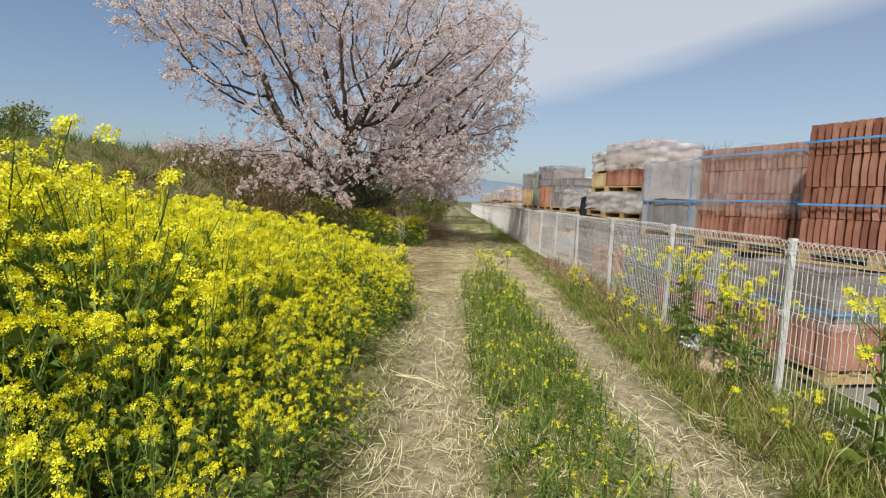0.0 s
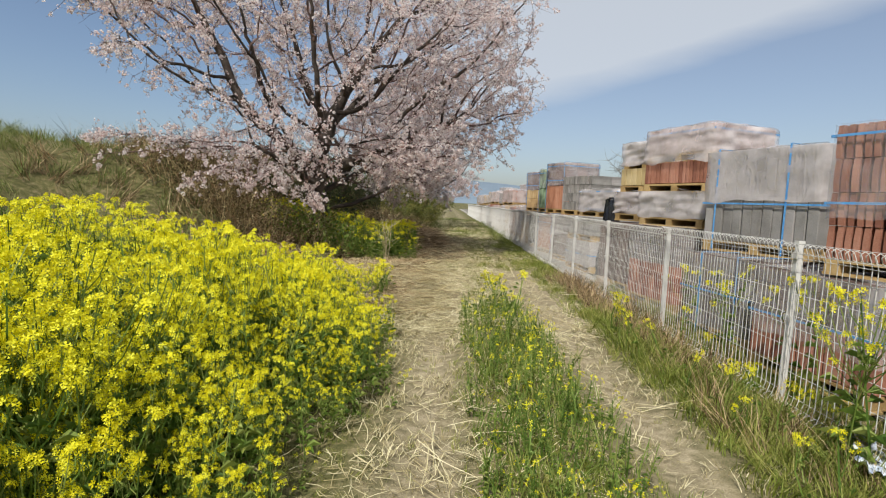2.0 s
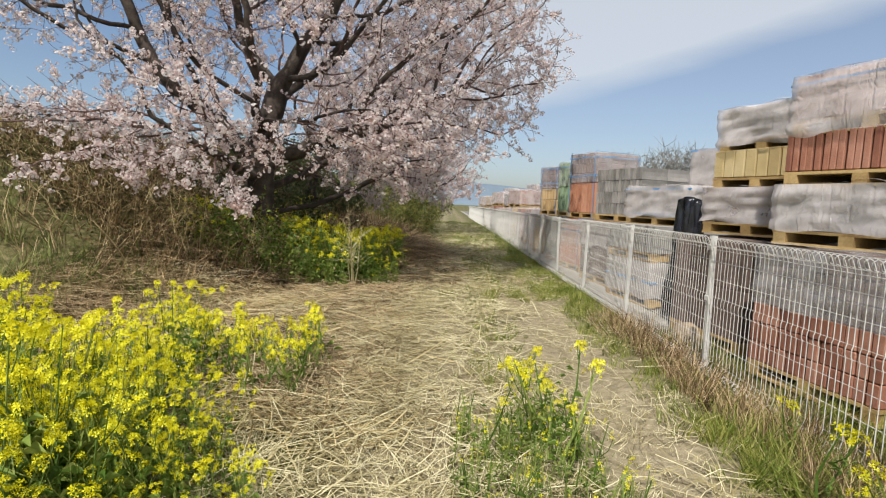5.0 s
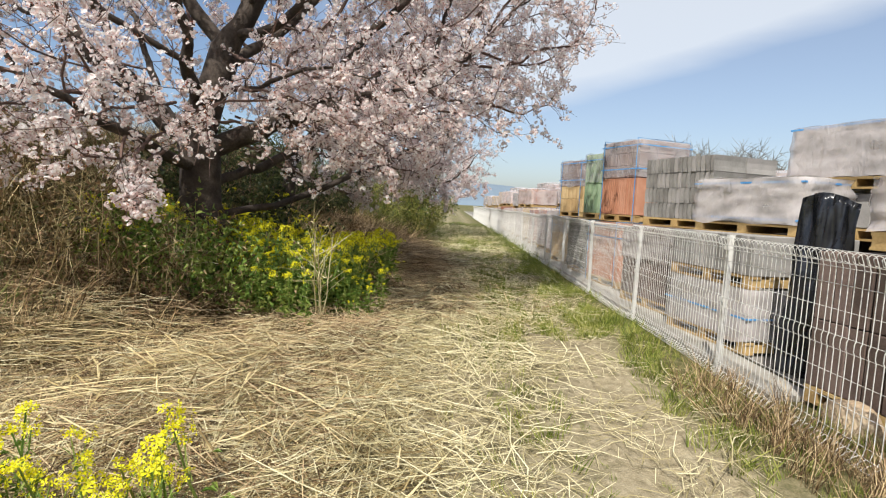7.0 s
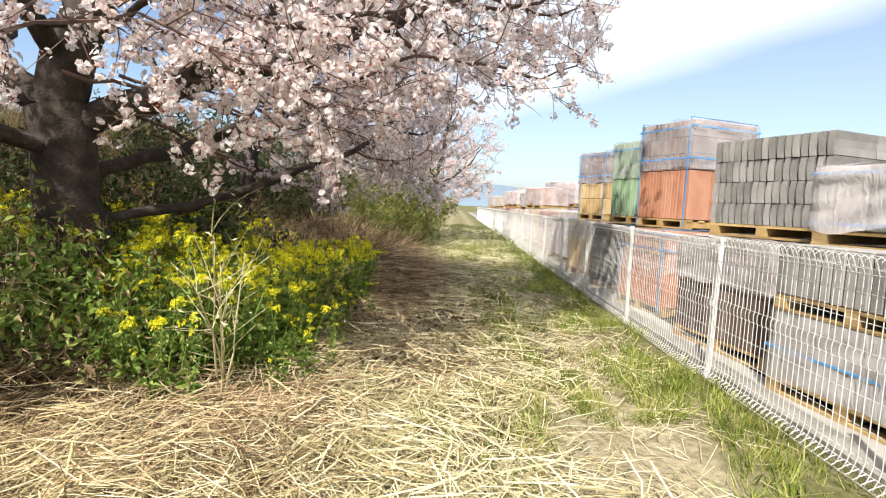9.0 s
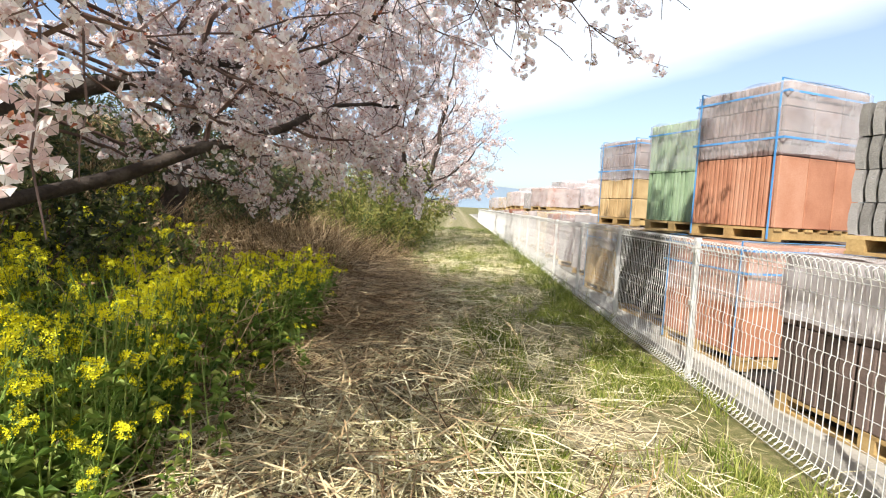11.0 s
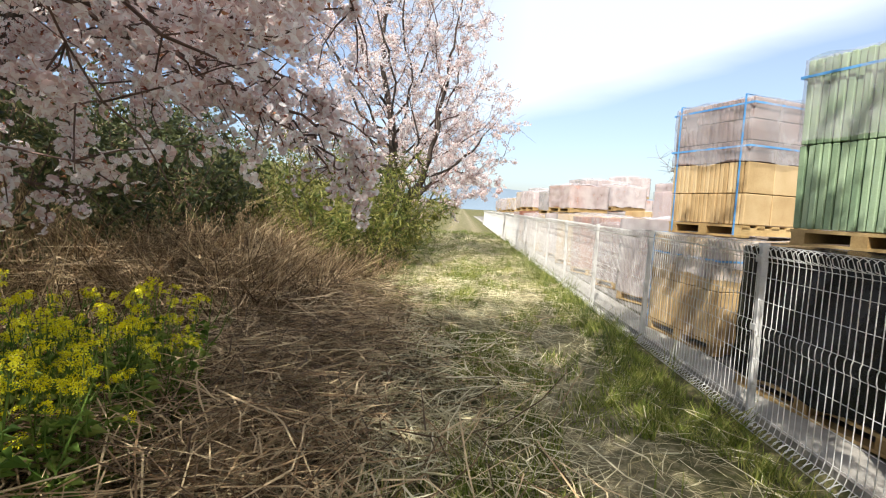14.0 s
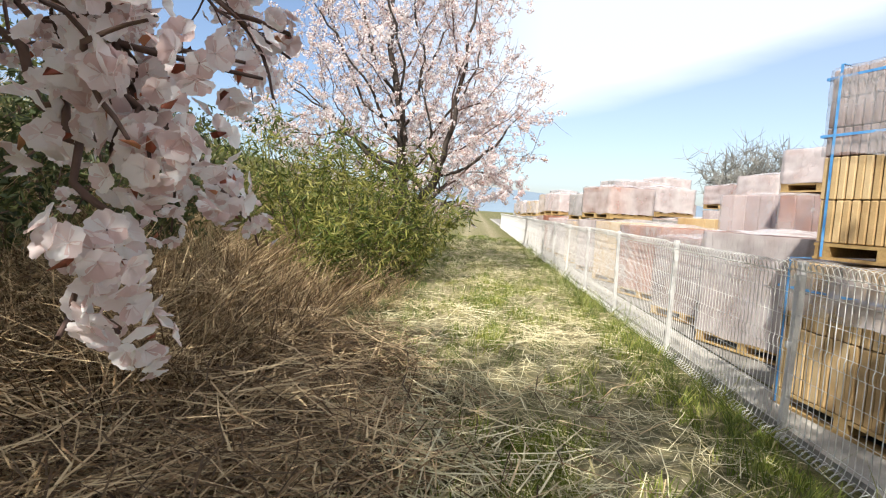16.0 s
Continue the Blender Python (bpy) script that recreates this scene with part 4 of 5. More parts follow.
bough("low cherry branch with white blossom", [(-2.9, 12.9, 1.9), (-2.8, 12.2, 1.6), (-2.5, 11.5, 1.35), (-2.3, 11.1, 1.25)], 0.018, 8, 70, 0.3, 26, 0.3)
bough("cherry branch thick with pale blossom over the bank", [(-3.0, 17.2, 2.9), (-1.9, 17.8, 2.6), (-1.0, 18.2, 2.3), (-0.45, 18.3, 2.0)], 0.018, 12, 75, 0.3, 30, 0.35)
bough("cherry branch thick with pale blossom over the bank", [(-3.0, 16.4, 2.7), (-2.0, 16.9, 2.5), (-1.2, 17.3, 2.2), (-0.6, 17.5, 1.95)], 0.018, 13, 75, 0.3, 30, 0.35)
bough("cherry branch with blossom hanging over the bank", [(-3.4, 12.9, 2.3), (-4.4, 11.9, 2.25), (-5.2, 11.1, 2.05), (-5.9, 10.4, 1.9)], 0.02, 14, 60, 0.25, 30, 0.4)
bough("low cherry branch with white blossom", [(-2.9, 14.2, 2.1), (-2.3, 15.3, 1.75), (-1.75, 16.3, 1.45), (-1.4, 16.9, 1.3)], 0.018, 10, 60, 0.3, 26, 0.3)


# ---- rapeseed, grass and weeds ----
def stalk_plant(r, tall, heads, leaves, flower_size=0.010, per_head=16, yellow=True):
    """A rapeseed plant: forked stem, clasping leaves, and at each tip a dome of four-petalled flowers round green buds, with thin pods below."""
    b = Build()
    top = np.array([r.normal(0, 0.05), r.normal(0, 0.05), tall])
    stem = np.array([(0, 0, 0), top * 0.5 + (r.normal(0, 0.02), r.normal(0, 0.02), 0), top])
    b.tube(stem, [0.006, 0.005, 0.0025], 3, 0)
    spots = [top]
    for i in range(heads - 1):
        u = r.uniform(0.35, 0.85)
        a = r.uniform(0, 2 * math.pi)
        p = top * u
        reach = (1 - u) * r.uniform(0.25, 0.5)
        e = p + np.array([math.cos(a) * reach, math.sin(a) * reach, (1 - u) * r.uniform(0.45, 1.0)]) * tall
        b.tube([p, (p + e) / 2 + (0.15 * (e[0] - p[0]), 0.15 * (e[1] - p[1]), -0.02), e], [0.0035, 0.003, 0.002], 3, 0)
        spots.append(e)
    for i in range(leaves):
        a, z = r.uniform(0, 2 * math.pi), tall * r.uniform(0.03, 0.75)
        c, s = math.cos(a), math.sin(a)
        big = 1.0 - z / tall
        L, W = tall * r.uniform(0.07, 0.12) * (0.6 + 1.1 * big), tall * r.uniform(0.010, 0.020) * (0.6 + 1.2 * big)
        v = np.array([(0, 0, z), (c * L * 0.5 - s * W, s * L * 0.5 + c * W, z + L * 0.40), (c * L, s * L, z + L * 0.05), (c * L * 0.5 + s * W, s * L * 0.5 - c * W, z + L * 0.33)])
        b.add(v, [(0, 1, 2, 3)], 0)
    for p in spots:
        for i in range(4):
            a, z = r.uniform(0, 2 * math.pi), -r.uniform(0.05, 0.13)
            q, d = p + (0, 0, z), np.array([math.cos(a), math.sin(a), 0.7]) * 0.035
            w = np.array([-math.sin(a), math.cos(a), 0]) * 0.0016
            b.add([q - w, q + w, q + d + w, q + d - w], [(0, 1, 2, 3)], 0)
        for i in range(per_head if yellow else 0):
            d = r.normal(size=3)
            d[2] = abs(d[2]) * 0.7 + 0.1
            d /= np.linalg.norm(d)
            q = p + d * np.array([0.030, 0.030, 0.020]) * r.uniform(0.75, 1.15) - (0, 0, 0.045 * (i / per_head) ** 2)
            u = np.cross(d, r.normal(size=3))
            u /= np.linalg.norm(u)
            w = np.cross(d, u)
            s = flower_size * r.uniform(0.8, 1.2)
            k = d * s * 0.35
            b.add([q, q + u * s + w * s * 0.4 + k, q + u * s - w * s * 0.4 + k, q - u * s - w * s * 0.4 + k, q - u * s + w * s * 0.4 + k,
                   q + w * s + u * s * 0.4 + k, q + w * s - u * s * 0.4 + k, q - w * s - u * s * 0.4 + k, q - w * s + u * s * 0.4 + k],
                  [(0, 1, 2, 2), (0, 3, 4, 4), (0, 5, 6, 6), (0, 7, 8, 8)], 1)
    return b.arrays()


def blades(r, n, spread, tall, width, curl=0.5, mat=0):
    """A tuft of grass blades: each a bent strip of two quads."""
    b = Build()
    for i in range(n):
        a, ph = r.uniform(0, 2 * math.pi), r.uniform(0, 2 * math.pi)
        p = np.array([math.cos(ph), math.sin(ph), 0]) * spread * math.sqrt(r.random())
        h, L = tall * r.uniform(0.5, 1.1), tall * curl * r.uniform(0.2, 1.0)
        d, s = np.array([math.cos(a), math.sin(a), 0]), np.array([-math.sin(a), math.cos(a), 0]) * width
        m = p + d * L * 0.3 + (0, 0, h * 0.6)
        e = p + d * L + (0, 0, h)
        b.add([p - s, p + s, m + s * 0.8, m - s * 0.8, e + s * 0.15, e - s * 0.15], [(0, 1, 2, 3), (3, 2, 4, 5)], mat)
    return b.arrays()


def lying(r, n, spread, length, width, up=0.05):
    """A thin litter of dry stems lying criss-cross."""
    b = Build()
    for i in range(n):
        a = r.uniform(0, math.pi)
        p = np.array([r.normal(0, spread), r.normal(0, spread), r.uniform(0.004, up)])
        d = np.array([math.cos(a), math.sin(a), r.normal(0, 0.12)]) * length * r.uniform(0.4, 1.1) / 2
        k = np.array([-math.sin(a), math.cos(a), 0]) * r.normal(0, 0.10) * length
        s = np.array([-math.sin(a), math.cos(a), 0.3]) * width
        b.add([p - d - s, p - d + s, p + k + s, p + k - s, p + d + s * 0.5, p + d - s * 0.5], [(0, 1, 2, 3), (3, 2, 4, 5)])
    v, f, m = b.arrays()
    v[:, 2] = np.maximum(v[:, 2], 0.003)
    return v, f, m


def plant_out(name, label, category, temps, mats, xy, size, seed, lean=0.12, sink=0.01):
    r = np.random.default_rng(seed)
    n = len(xy)
    pos = np.stack([xy[:, 0], xy[:, 1], height(xy[:, 0], xy[:, 1]) - sink], 1)
    ln = r.normal(0, lean, (n, 2))
    v, f, m = scatter(temps, pos, r.uniform(0, 2 * math.pi, n), size, ln, seed)
    if category == "rapeseed":
        v, f, m = clean_quads(v, f, m)
    return tagged(new(name, np_mesh(name, v, f, mats, m)), label, category, kind="stuff")


def spread(n, x0, x1, y0, y1, r, test=None):
    xy = np.stack([r.uniform(x0, x1, n), r.uniform(y0, y1, n)], 1)
    return xy if test is None else xy[test(xy[:, 0], xy[:, 1]) > r.random(n)]


pr = np.random.default_rng(21)
rape = [stalk_plant(pr, 0.95, int(pr.integers(4, 8)), 13, 0.0128, 14) for _ in range(9)]
small = [stalk_plant(pr, 0.40, int(pr.integers(2, 4)), 9, 0.011, 12) for _ in range(6)]
greens = [stalk_plant(pr, 0.35, 2, 12, 0.01, 4 * (i % 3 == 0), i % 3 == 0) for i in range(6)]


def field_edge(y):
    return -0.55 - 0.12 * np.sin(y * 1.9) - 0.10 * np.sin(y * 4.3) + 0.12 * smoothstep(3.5, 5.5, y) - 0.5 * smoothstep(7.2, 8.8, y)


def in_field(x, y):
    return smoothstep(0.05, -0.25, x - field_edge(y)) * (x > -5.0 + 0.2 * np.maximum(0, y - 3)) * (0.4 + 0.6 * smoothstep(1.2, 4.2, y)) * smoothstep(9.0, 7.4, y - 0.25 * np.sin(x * 3))


xy = np.concatenate([spread(1500, -5.0, -0.3, -0.6, 9.0, pr, in_field), spread(1000, -1.9, -0.3, 0.6, 8.6, pr, in_field)])
low = np.arange(len(xy)) > 0.72 * len(xy)
dist = np.maximum(0, field_edge(xy[:, 1]) - xy[:, 0])
size = (0.42 + 0.55 * smoothstep(0.0, 1.0, dist) + 0.22 * smoothstep(1.0, 3.0, dist)) * pr.uniform(0.72, 1.18, len(xy)) * (1 - 0.25 * smoothstep(5.5, 8.5, xy[:, 1])) * (1 + 0.45 * smoothstep(4.6, 2.4, xy[:, 1]) * smoothstep(0.5, 1.8, dist)) * np.where(low, 0.68, 1.0)
xy = np.concatenate([xy, spread(330, -2.3, -0.45, 1.0, 6.5, pr, in_field)])
size = np.concatenate([size, pr.uniform(0.3, 0.72, len(xy) - len(size))])
plant_out("rapeseed_field", "dense field of rapeseed in bright yellow flower", "rapeseed", rape, [STEM, YELLOW], xy, size, 31)


def second_patch(x, y):
    return smoothstep(-0.45, -1.3, x) * smoothstep(-4.4, -3.4, x) * smoothstep(12.3, 13.3, y + 0.35 * np.sin(3.1 * x))


leafy = [stalk_plant(pr, 0.8, 4, 30, 0.0115, 12, i % 3 != 0) for i in range(6)]
xy = spread(900, -4.3, -0.5, 12.2, 15.2, pr, second_patch)
plant_out("rapeseed_clump", "shaded leafy clump of rapeseed under the cherry tree", "rapeseed", leafy, [STEM, YELLOW], xy, pr.uniform(0.55, 1.15, len(xy)) * (0.6 + 0.4 * second_patch(xy[:, 0], xy[:, 1])), 33)
xy = spread(330, -3.4, -0.85, 15.0, 17.3, pr)
plant_out("rapeseed_clump", "dark green clump of rapeseed beside the track", "rapeseed", leafy, [STEM, YELLOW], xy, pr.uniform(0.65, 1.0, len(xy)), 35)
xy = np.concatenate([spread(90, -2.2, -0.75, 8.3, 9.3, pr), spread(60, 1.75, 2.35, 1.6, 8.0, pr, lambda x, y: 0.5 + 0 * x), spread(14, 0.35, 0.95, 7.7, 8.3, pr)])
plant_out("rapeseed_clump", "scattered small rapeseed plants in flower", "rapeseed", small, [STEM, YELLOW], xy, pr.uniform(0.7, 1.35, len(xy)), 37)
xy = spread(760, 0.22, 1.05, 1.6, 8.2, pr)
plant_out("rapeseed_seedlings", "low rapeseed growing on the middle strip of the track", "rapeseed", greens, [STEM, YELLOW], xy, pr.uniform(0.35, 0.9, len(xy)), 38)

def noise_patch(x, y):
    return np.sin(2.3 * x + 1.1 * y) * np.sin(1.7 * y - 0.9 * x) + 0.6 * np.sin(4.1 * x - 2.7 * y + 1.0)


xy = np.concatenate([spread(13, 2.15, 2.38, 3.3, 5.2, pr), spread(6, 2.15, 2.4, 1.6, 2.6, pr), spread(7, 2.5, 2.8, 4.8, 8.2, pr)])
plant_out("rapeseed_clump", "tall rapeseed in flower against the fence", "rapeseed", rape, [STEM, YELLOW], xy, pr.uniform(0.75, 1.1, len(xy)), 39)

tuft = [blades(pr, 11, 0.06, 0.13, 0.0035) for _ in range(6)]
tall_tuft = [blades(pr, 16, 0.08, 0.22, 0.0038, 0.9) for _ in range(6)]
dry_tuft = [blades(pr, 14, 0.07, 0.45, 0.0035, 0.8) for _ in range(6)]


def verge(x, y):
    mid = (0.13 + np.exp(-((x - 0.62) / 0.42) ** 2)) * (1 - 0.8 * smoothstep(6.4, 8.4, y)) * (0.55 + 0.45 * smoothstep(2.2, 3.4, y)) * (0.55 + 0.45 * (noise_patch(1.7 * x, 1.3 * y) > -0.2))
    right = smoothstep(1.55, 1.85, x) * (1 - 0.7 * smoothstep(6, 8, y))
    left = smoothstep(-0.3, -0.6, x) * (1 - smoothstep(7.5, 9, y))
    return np.clip(mid + right + left, 0, 1)


xy = spread(17000, -1.6, 2.4, 0.6, 12, pr, verge)
plant_out("grass", "fresh green grass on the track", "grass", tuft, [GRASS], xy, pr.uniform(0.35, 1.15, len(xy)) * np.where(xy[:, 0] > 1.6, 1.0, 0.4 + 0.5 * np.exp(-((xy[:, 0] - 0.62) / 0.4) ** 2)) * (0.7 + 0.3 * smoothstep(2.0, 3.5, xy[:, 1])), 41, 0.45)
xy = np.concatenate([spread(750, 1.75, 2.4, 0.6, 8.5, pr), spread(420, 2.45, 2.85, 0.6, 10.5, pr)])
plant_out("grass", "taller green grass along the fence", "grass", tall_tuft, [GRASS], xy, pr.uniform(0.45, 0.95, len(xy)), 43, 0.4)
xy = spread(7000, -0.4, 2.4, 12, 26, pr, lambda x, y: np.clip(0.55 * np.exp(-((x - 0.9) / 0.35) ** 2) + 0.6 * smoothstep(1.6, 2.1, x) + 0.2, 0, 1) * (noise_patch(x, y) > 0.0))
plant_out("grass", "patchy green grass beneath the trees", "grass", tuft, [GRASS], xy, pr.uniform(0.5, 1.3, len(xy)), 45, 0.35)

mat_t = [lying(pr, 14, 0.14, 0.32, 0.0022, 0.07) for _ in range(6)]
xy = np.concatenate([spread(1300, -0.9, 2.2, 7.2, 14.5, pr, lambda x, y: 1 - 0.85 * smoothstep(0.6, 1.1, x + 0.15 * np.sin(2 * y))), spread(650, -1.2, 2.1, 13.0, 22, pr), spread(60, -0.6, 1.8, 0.6, 7.4, pr, lambda x, y: np.clip(np.exp(-((x + 0.05) / 0.3) ** 2) + np.exp(-((x - 1.35) / 0.3) ** 2), 0, 1))])
plant_out("straw", "pale dry straw strewn over the track", "straw", mat_t, [STRAW], xy, pr.uniform(0.7, 1.3, len(xy)), 47, 0.0, 0.0)
xy = np.concatenate([spread(1500, -4.2, -0.5, 8.3, 12.8, pr), spread(350, -2.6, -0.1, 14.2, 21, pr)])
plant_out("dead_grass", "brown dead grass stems on the ground", "grass", [lying(pr, 18, 0.16, 0.36, 0.0017, 0.14) for _ in range(6)], [BROWN], xy, pr.uniform(0.8, 1.4, len(xy)), 48, 0.0, 0.0)
xy = spread(950, -3.4, -0.2, 8.0, 11.9, pr)
plant_out("straw", "matted pale yellow heap of dead grass stems", "straw", [lying(pr, 18, 0.16, 0.36, 0.0017, 0.14) for _ in range(6)], [STRAW], xy, pr.uniform(0.8, 1.4, len(xy)), 49, 0.0, 0.0)


xy = spread(800, -3.6, 0.35, 8.1, 12.0, pr, lambda x, y: smoothstep(0.3, -0.5, x))
plant_out("straw", "coarse golden stalks heaped beside the track", "straw", [lying(pr, 8, 0.2, 0.6, 0.0034, 0.16) for _ in range(6)], [GOLD], xy, pr.uniform(0.7, 1.3, len(xy)), 64, 0.0, 0.0)
xy = np.concatenate([spread(1300, 0.2, 1.9, 1.2, 9.0, pr, lambda x, y: 0.35 + 0.65 * (noise_patch(x, 1.4 * y) < 0.1)), spread(500, -0.5, 0.25, 1.2, 9.0, pr)])
plant_out("dead_grass", "short dry grass among the green on the track", "grass", [blades(pr, 9, 0.06, 0.07, 0.0026, 1.6) for _ in range(6)], [STRAW], xy, pr.uniform(0.5, 1.2, len(xy)), 65, 0.5)
xy = np.concatenate([spread(700, -1.9, 1.5, 13.0, 20, pr, lambda x, y: 1 - 0.9 * smoothstep(0.2, 0.8, x)), spread(500, -2.4, -0.2, 15.0, 20.5, pr)])
plant_out("dead_grass", "broken reddish brown stalks lying under the trees", "grass", [lying(pr, 9, 0.2, 0.55, 0.0034, 0.18) for _ in range(6)], [BROWN], xy, pr.uniform(0.7, 1.3, len(xy)), 66, 0.0, 0.0)
xy = np.concatenate([spread(420, -0.6, 2.0, 1.0, 8.0, pr), spread(160, -0.5, 1.9, 1.2, 3.0, pr)])
plant_out("straw", "short bits of dry straw on the wheel tracks", "straw", [lying(pr, 9, 0.12, 0.13, 0.0018, 0.02) for _ in range(6)], [STRAW], xy, pr.uniform(0.6, 1.3, len(xy)), 67, 0.0, 0.0)
leaf_bits = []
for k in range(6):
    b = Build()
    for j in range(14):
        p, a, w = np.array([pr.normal(0, 0.14), pr.normal(0, 0.14), pr.uniform(0.01, 0.05)]), pr.uniform(0, 6.28), pr.uniform(0.012, 0.024)
        u, w2 = np.array([math.cos(a), math.sin(a), pr.normal(0, 0.3)]) * w * 1.8, np.array([-math.sin(a), math.cos(a), pr.normal(0, 0.3)]) * w
        b.add([p - u, p + w2 * 0.8 + (0, 0, 0.008), p + u, p - w2 * 0.8 + (0, 0, 0.006)], [(0, 1, 2, 3)])
    leaf_bits.append(b.arrays())
xy = np.concatenate([spread(750, -3.6, -0.6, 11.6, 13.4, pr), spread(800, -2.6, 0.4, 13.4, 20, pr)])
plant_out("leaf_litter", "fallen brown leaves beneath the cherry tree", "leaves", leaf_bits, [BRAMBLE], xy, pr.uniform(0.7, 1.3, len(xy)), 68, 0.0, 0.0)
xy = spread(1250, -1.9, 1.5, 11.5, 20, pr, lambda x, y: 1 - 0.8 * smoothstep(0.5, 1.1, x + 0.2 * np.sin(1.7 * y)))
plant_out("straw", "thick pale stalks strewn under the trees", "straw", [lying(pr, 8, 0.2, 0.45, 0.0036, 0.10) for _ in range(6)], [STRAW], xy, pr.uniform(0.7, 1.3, len(xy)), 50, 0.0, 0.0)


xy = spread(1700, -0.9, 2.4, 20.5, 42, pr)
plant_out("grass", "yellowish sunlit grass on the far track", "grass", tuft, [OLIVE, STRAW], xy, pr.uniform(0.7, 1.3, len(xy)), 56, 0.4)
xy = spread(600, -0.6, 2.2, 21, 38, pr)
plant_out("straw", "pale straw on the far track", "straw", mat_t, [STRAW], xy, pr.uniform(1.0, 1.6, len(xy)), 57, 0.0, 0.0)
xy = spread(150, 1.9, 2.38, 18.5, 34, pr)
plant_out("grass", "tall yellow green grass at the foot of the fence", "grass", dry_tuft, [OLIVE], xy, pr.uniform(0.4, 0.8, len(xy)), 58, 0.5)


def bank(x, y):
    return smoothstep(0.15, -0.6, x - foot_of_bank(y))


xy = spread(3800, -7, -0.4, 10.0, 27, pr, lambda x, y: np.clip(bank(x, y) + 0.9 * smoothstep(-0.25, -0.7, x) * (y > 17.2), 0, 1) * (0.25 + 0.75 * smoothstep(11.5, 14, y)) * (0.3 + 0.7 * smoothstep(-1.2, -2.6, x)))
plant_out("dead_weeds", "brown dead weeds covering the bank", "weeds", dry_tuft, [BROWN], xy, pr.uniform(0.5, 1.0, len(xy)) * (0.55 + 0.8 * smoothstep(-1.0, -3.0, xy[:, 0])), 51, 0.8)
xy = spread(1200, -2.9, -0.15, 16.0, 21.0, pr)
plant_out("dead_grass", "loose brown tangle of dead stems beside the track", "grass", [lying(pr, 11, 0.17, 0.5, 0.0034, 0.34) for _ in range(6)], [BROWN], xy, pr.uniform(0.7, 1.3, len(xy)), 54, 0.0, 0.0)
xy = spread(560, -2.8, -0.6, 18.6, 24.5, pr)
plant_out("dead_weeds", "tall tangle of brown dead weeds beside the track", "weeds", dry_tuft, [BROWN], xy, pr.uniform(0.8, 1.7, len(xy)) * (0.35 + 0.65 * smoothstep(-0.6, -1.6, xy[:, 0])), 52, 0.9)
xy = spread(4200, 0.55, 2.25, 12.6, 19.5, pr, lambda x, y: 1.0 * (noise_patch(x + 1.0, y) > 0.1) * (1 - 0.75 * np.exp(-((x - 1.45) / 0.2) ** 2)))
plant_out("grass", "fresh green grass patches beside the fence", "grass", tuft, [GRASS], xy, pr.uniform(0.5, 1.1, len(xy)), 46, 0.5)
xy = spread(3000, -11, -3.2, 0, 30, pr, bank)
plant_out("grass", "rough olive grass on the slope of the bank", "grass", tall_tuft, [OLIVE], xy, pr.uniform(0.7, 1.5, len(xy)), 53, 0.4)
xy = np.concatenate([spread(330, 1.95, 2.42, 6.0, 11.5, pr), spread(120, 1.7, 2.42, 1.0, 6.2, pr)])
plant_out("dead_weeds", "reddish brown weeds at the foot of the fence", "weeds", dry_tuft, [BROWN], xy, pr.uniform(0.3, 0.75, len(xy)), 55, 0.35)


# ---- shrubs ----
def shrub(label, x, y, r_xy, tall, seed, leaves, mat, leaf=(0.10, 0.012), stems=26, name="shrub", stem_mat=None, thick=0.008, arch=-0.02, forks=0):
    """A thicket: thin stems and many narrow leaves along them."""
    r = np.random.default_rng(seed)
    gz = float(height(x, y))
    th = empty(name, Matrix.Translation((x, y, gz)), label, "shrub")
    b, tips = Build(), []
    for i in range(stems):
        a, q = r.uniform(0, 2 * math.pi), math.sqrt(r.random())
        p = np.array([math.cos(a) * q * r_xy[0] * 0.8, math.sin(a) * q * r_xy[1] * 0.8, 0.0])
        p[2] = float(height(x + p[0], y + p[1])) - gz
        pts = bend(p, (0.5 * p[0], 0.5 * p[1], 1.2), tall * r.uniform(0.6, 1.05) * (1.1 - 0.4 * q), 6, r, 0.13, arch)
        b.tube(pts, thick * (1 - 0.8 * np.linspace(0, 1, 7)) + 0.0015, 4)
        tips.append(pts)
        for j in range(forks):
            q = pts[int(r.integers(2, 6))]
            b.tube(bend(q, r.normal(0, 0.6, 3) + (0, 0, 0.7), tall * r.uniform(0.15, 0.4), 4, r, 0.15, arch), thick * 0.35 * (1 - 0.6 * np.linspace(0, 1, 5)) + 0.001, 3)
    put("stem", b.mesh("stem", [stem_mat or TWIG]), th)["kind"] = "stuff"
    tips = np.array(tips)
    k, j = r.integers(0, stems, leaves), r.integers(1, 7, leaves)
    pos = tips[k, j] + r.normal(0, 0.11, (leaves, 3))
    L, W = leaf
    blade = (np.array([(0, 0, 0), (L * 0.4, -W, 0.006), (L, 0, -0.012), (L * 0.4, W, 0.006)]), np.array([(0, 1, 2, 3)]), np.array([0]))
    v, f, m = scatter_rot([blade], pos, random_rots(leaves, r), r.uniform(0.7, 1.4, leaves), seed)
    put("foliage", np_mesh("foliage", v, f, [mat]), th)["kind"] = "stuff"


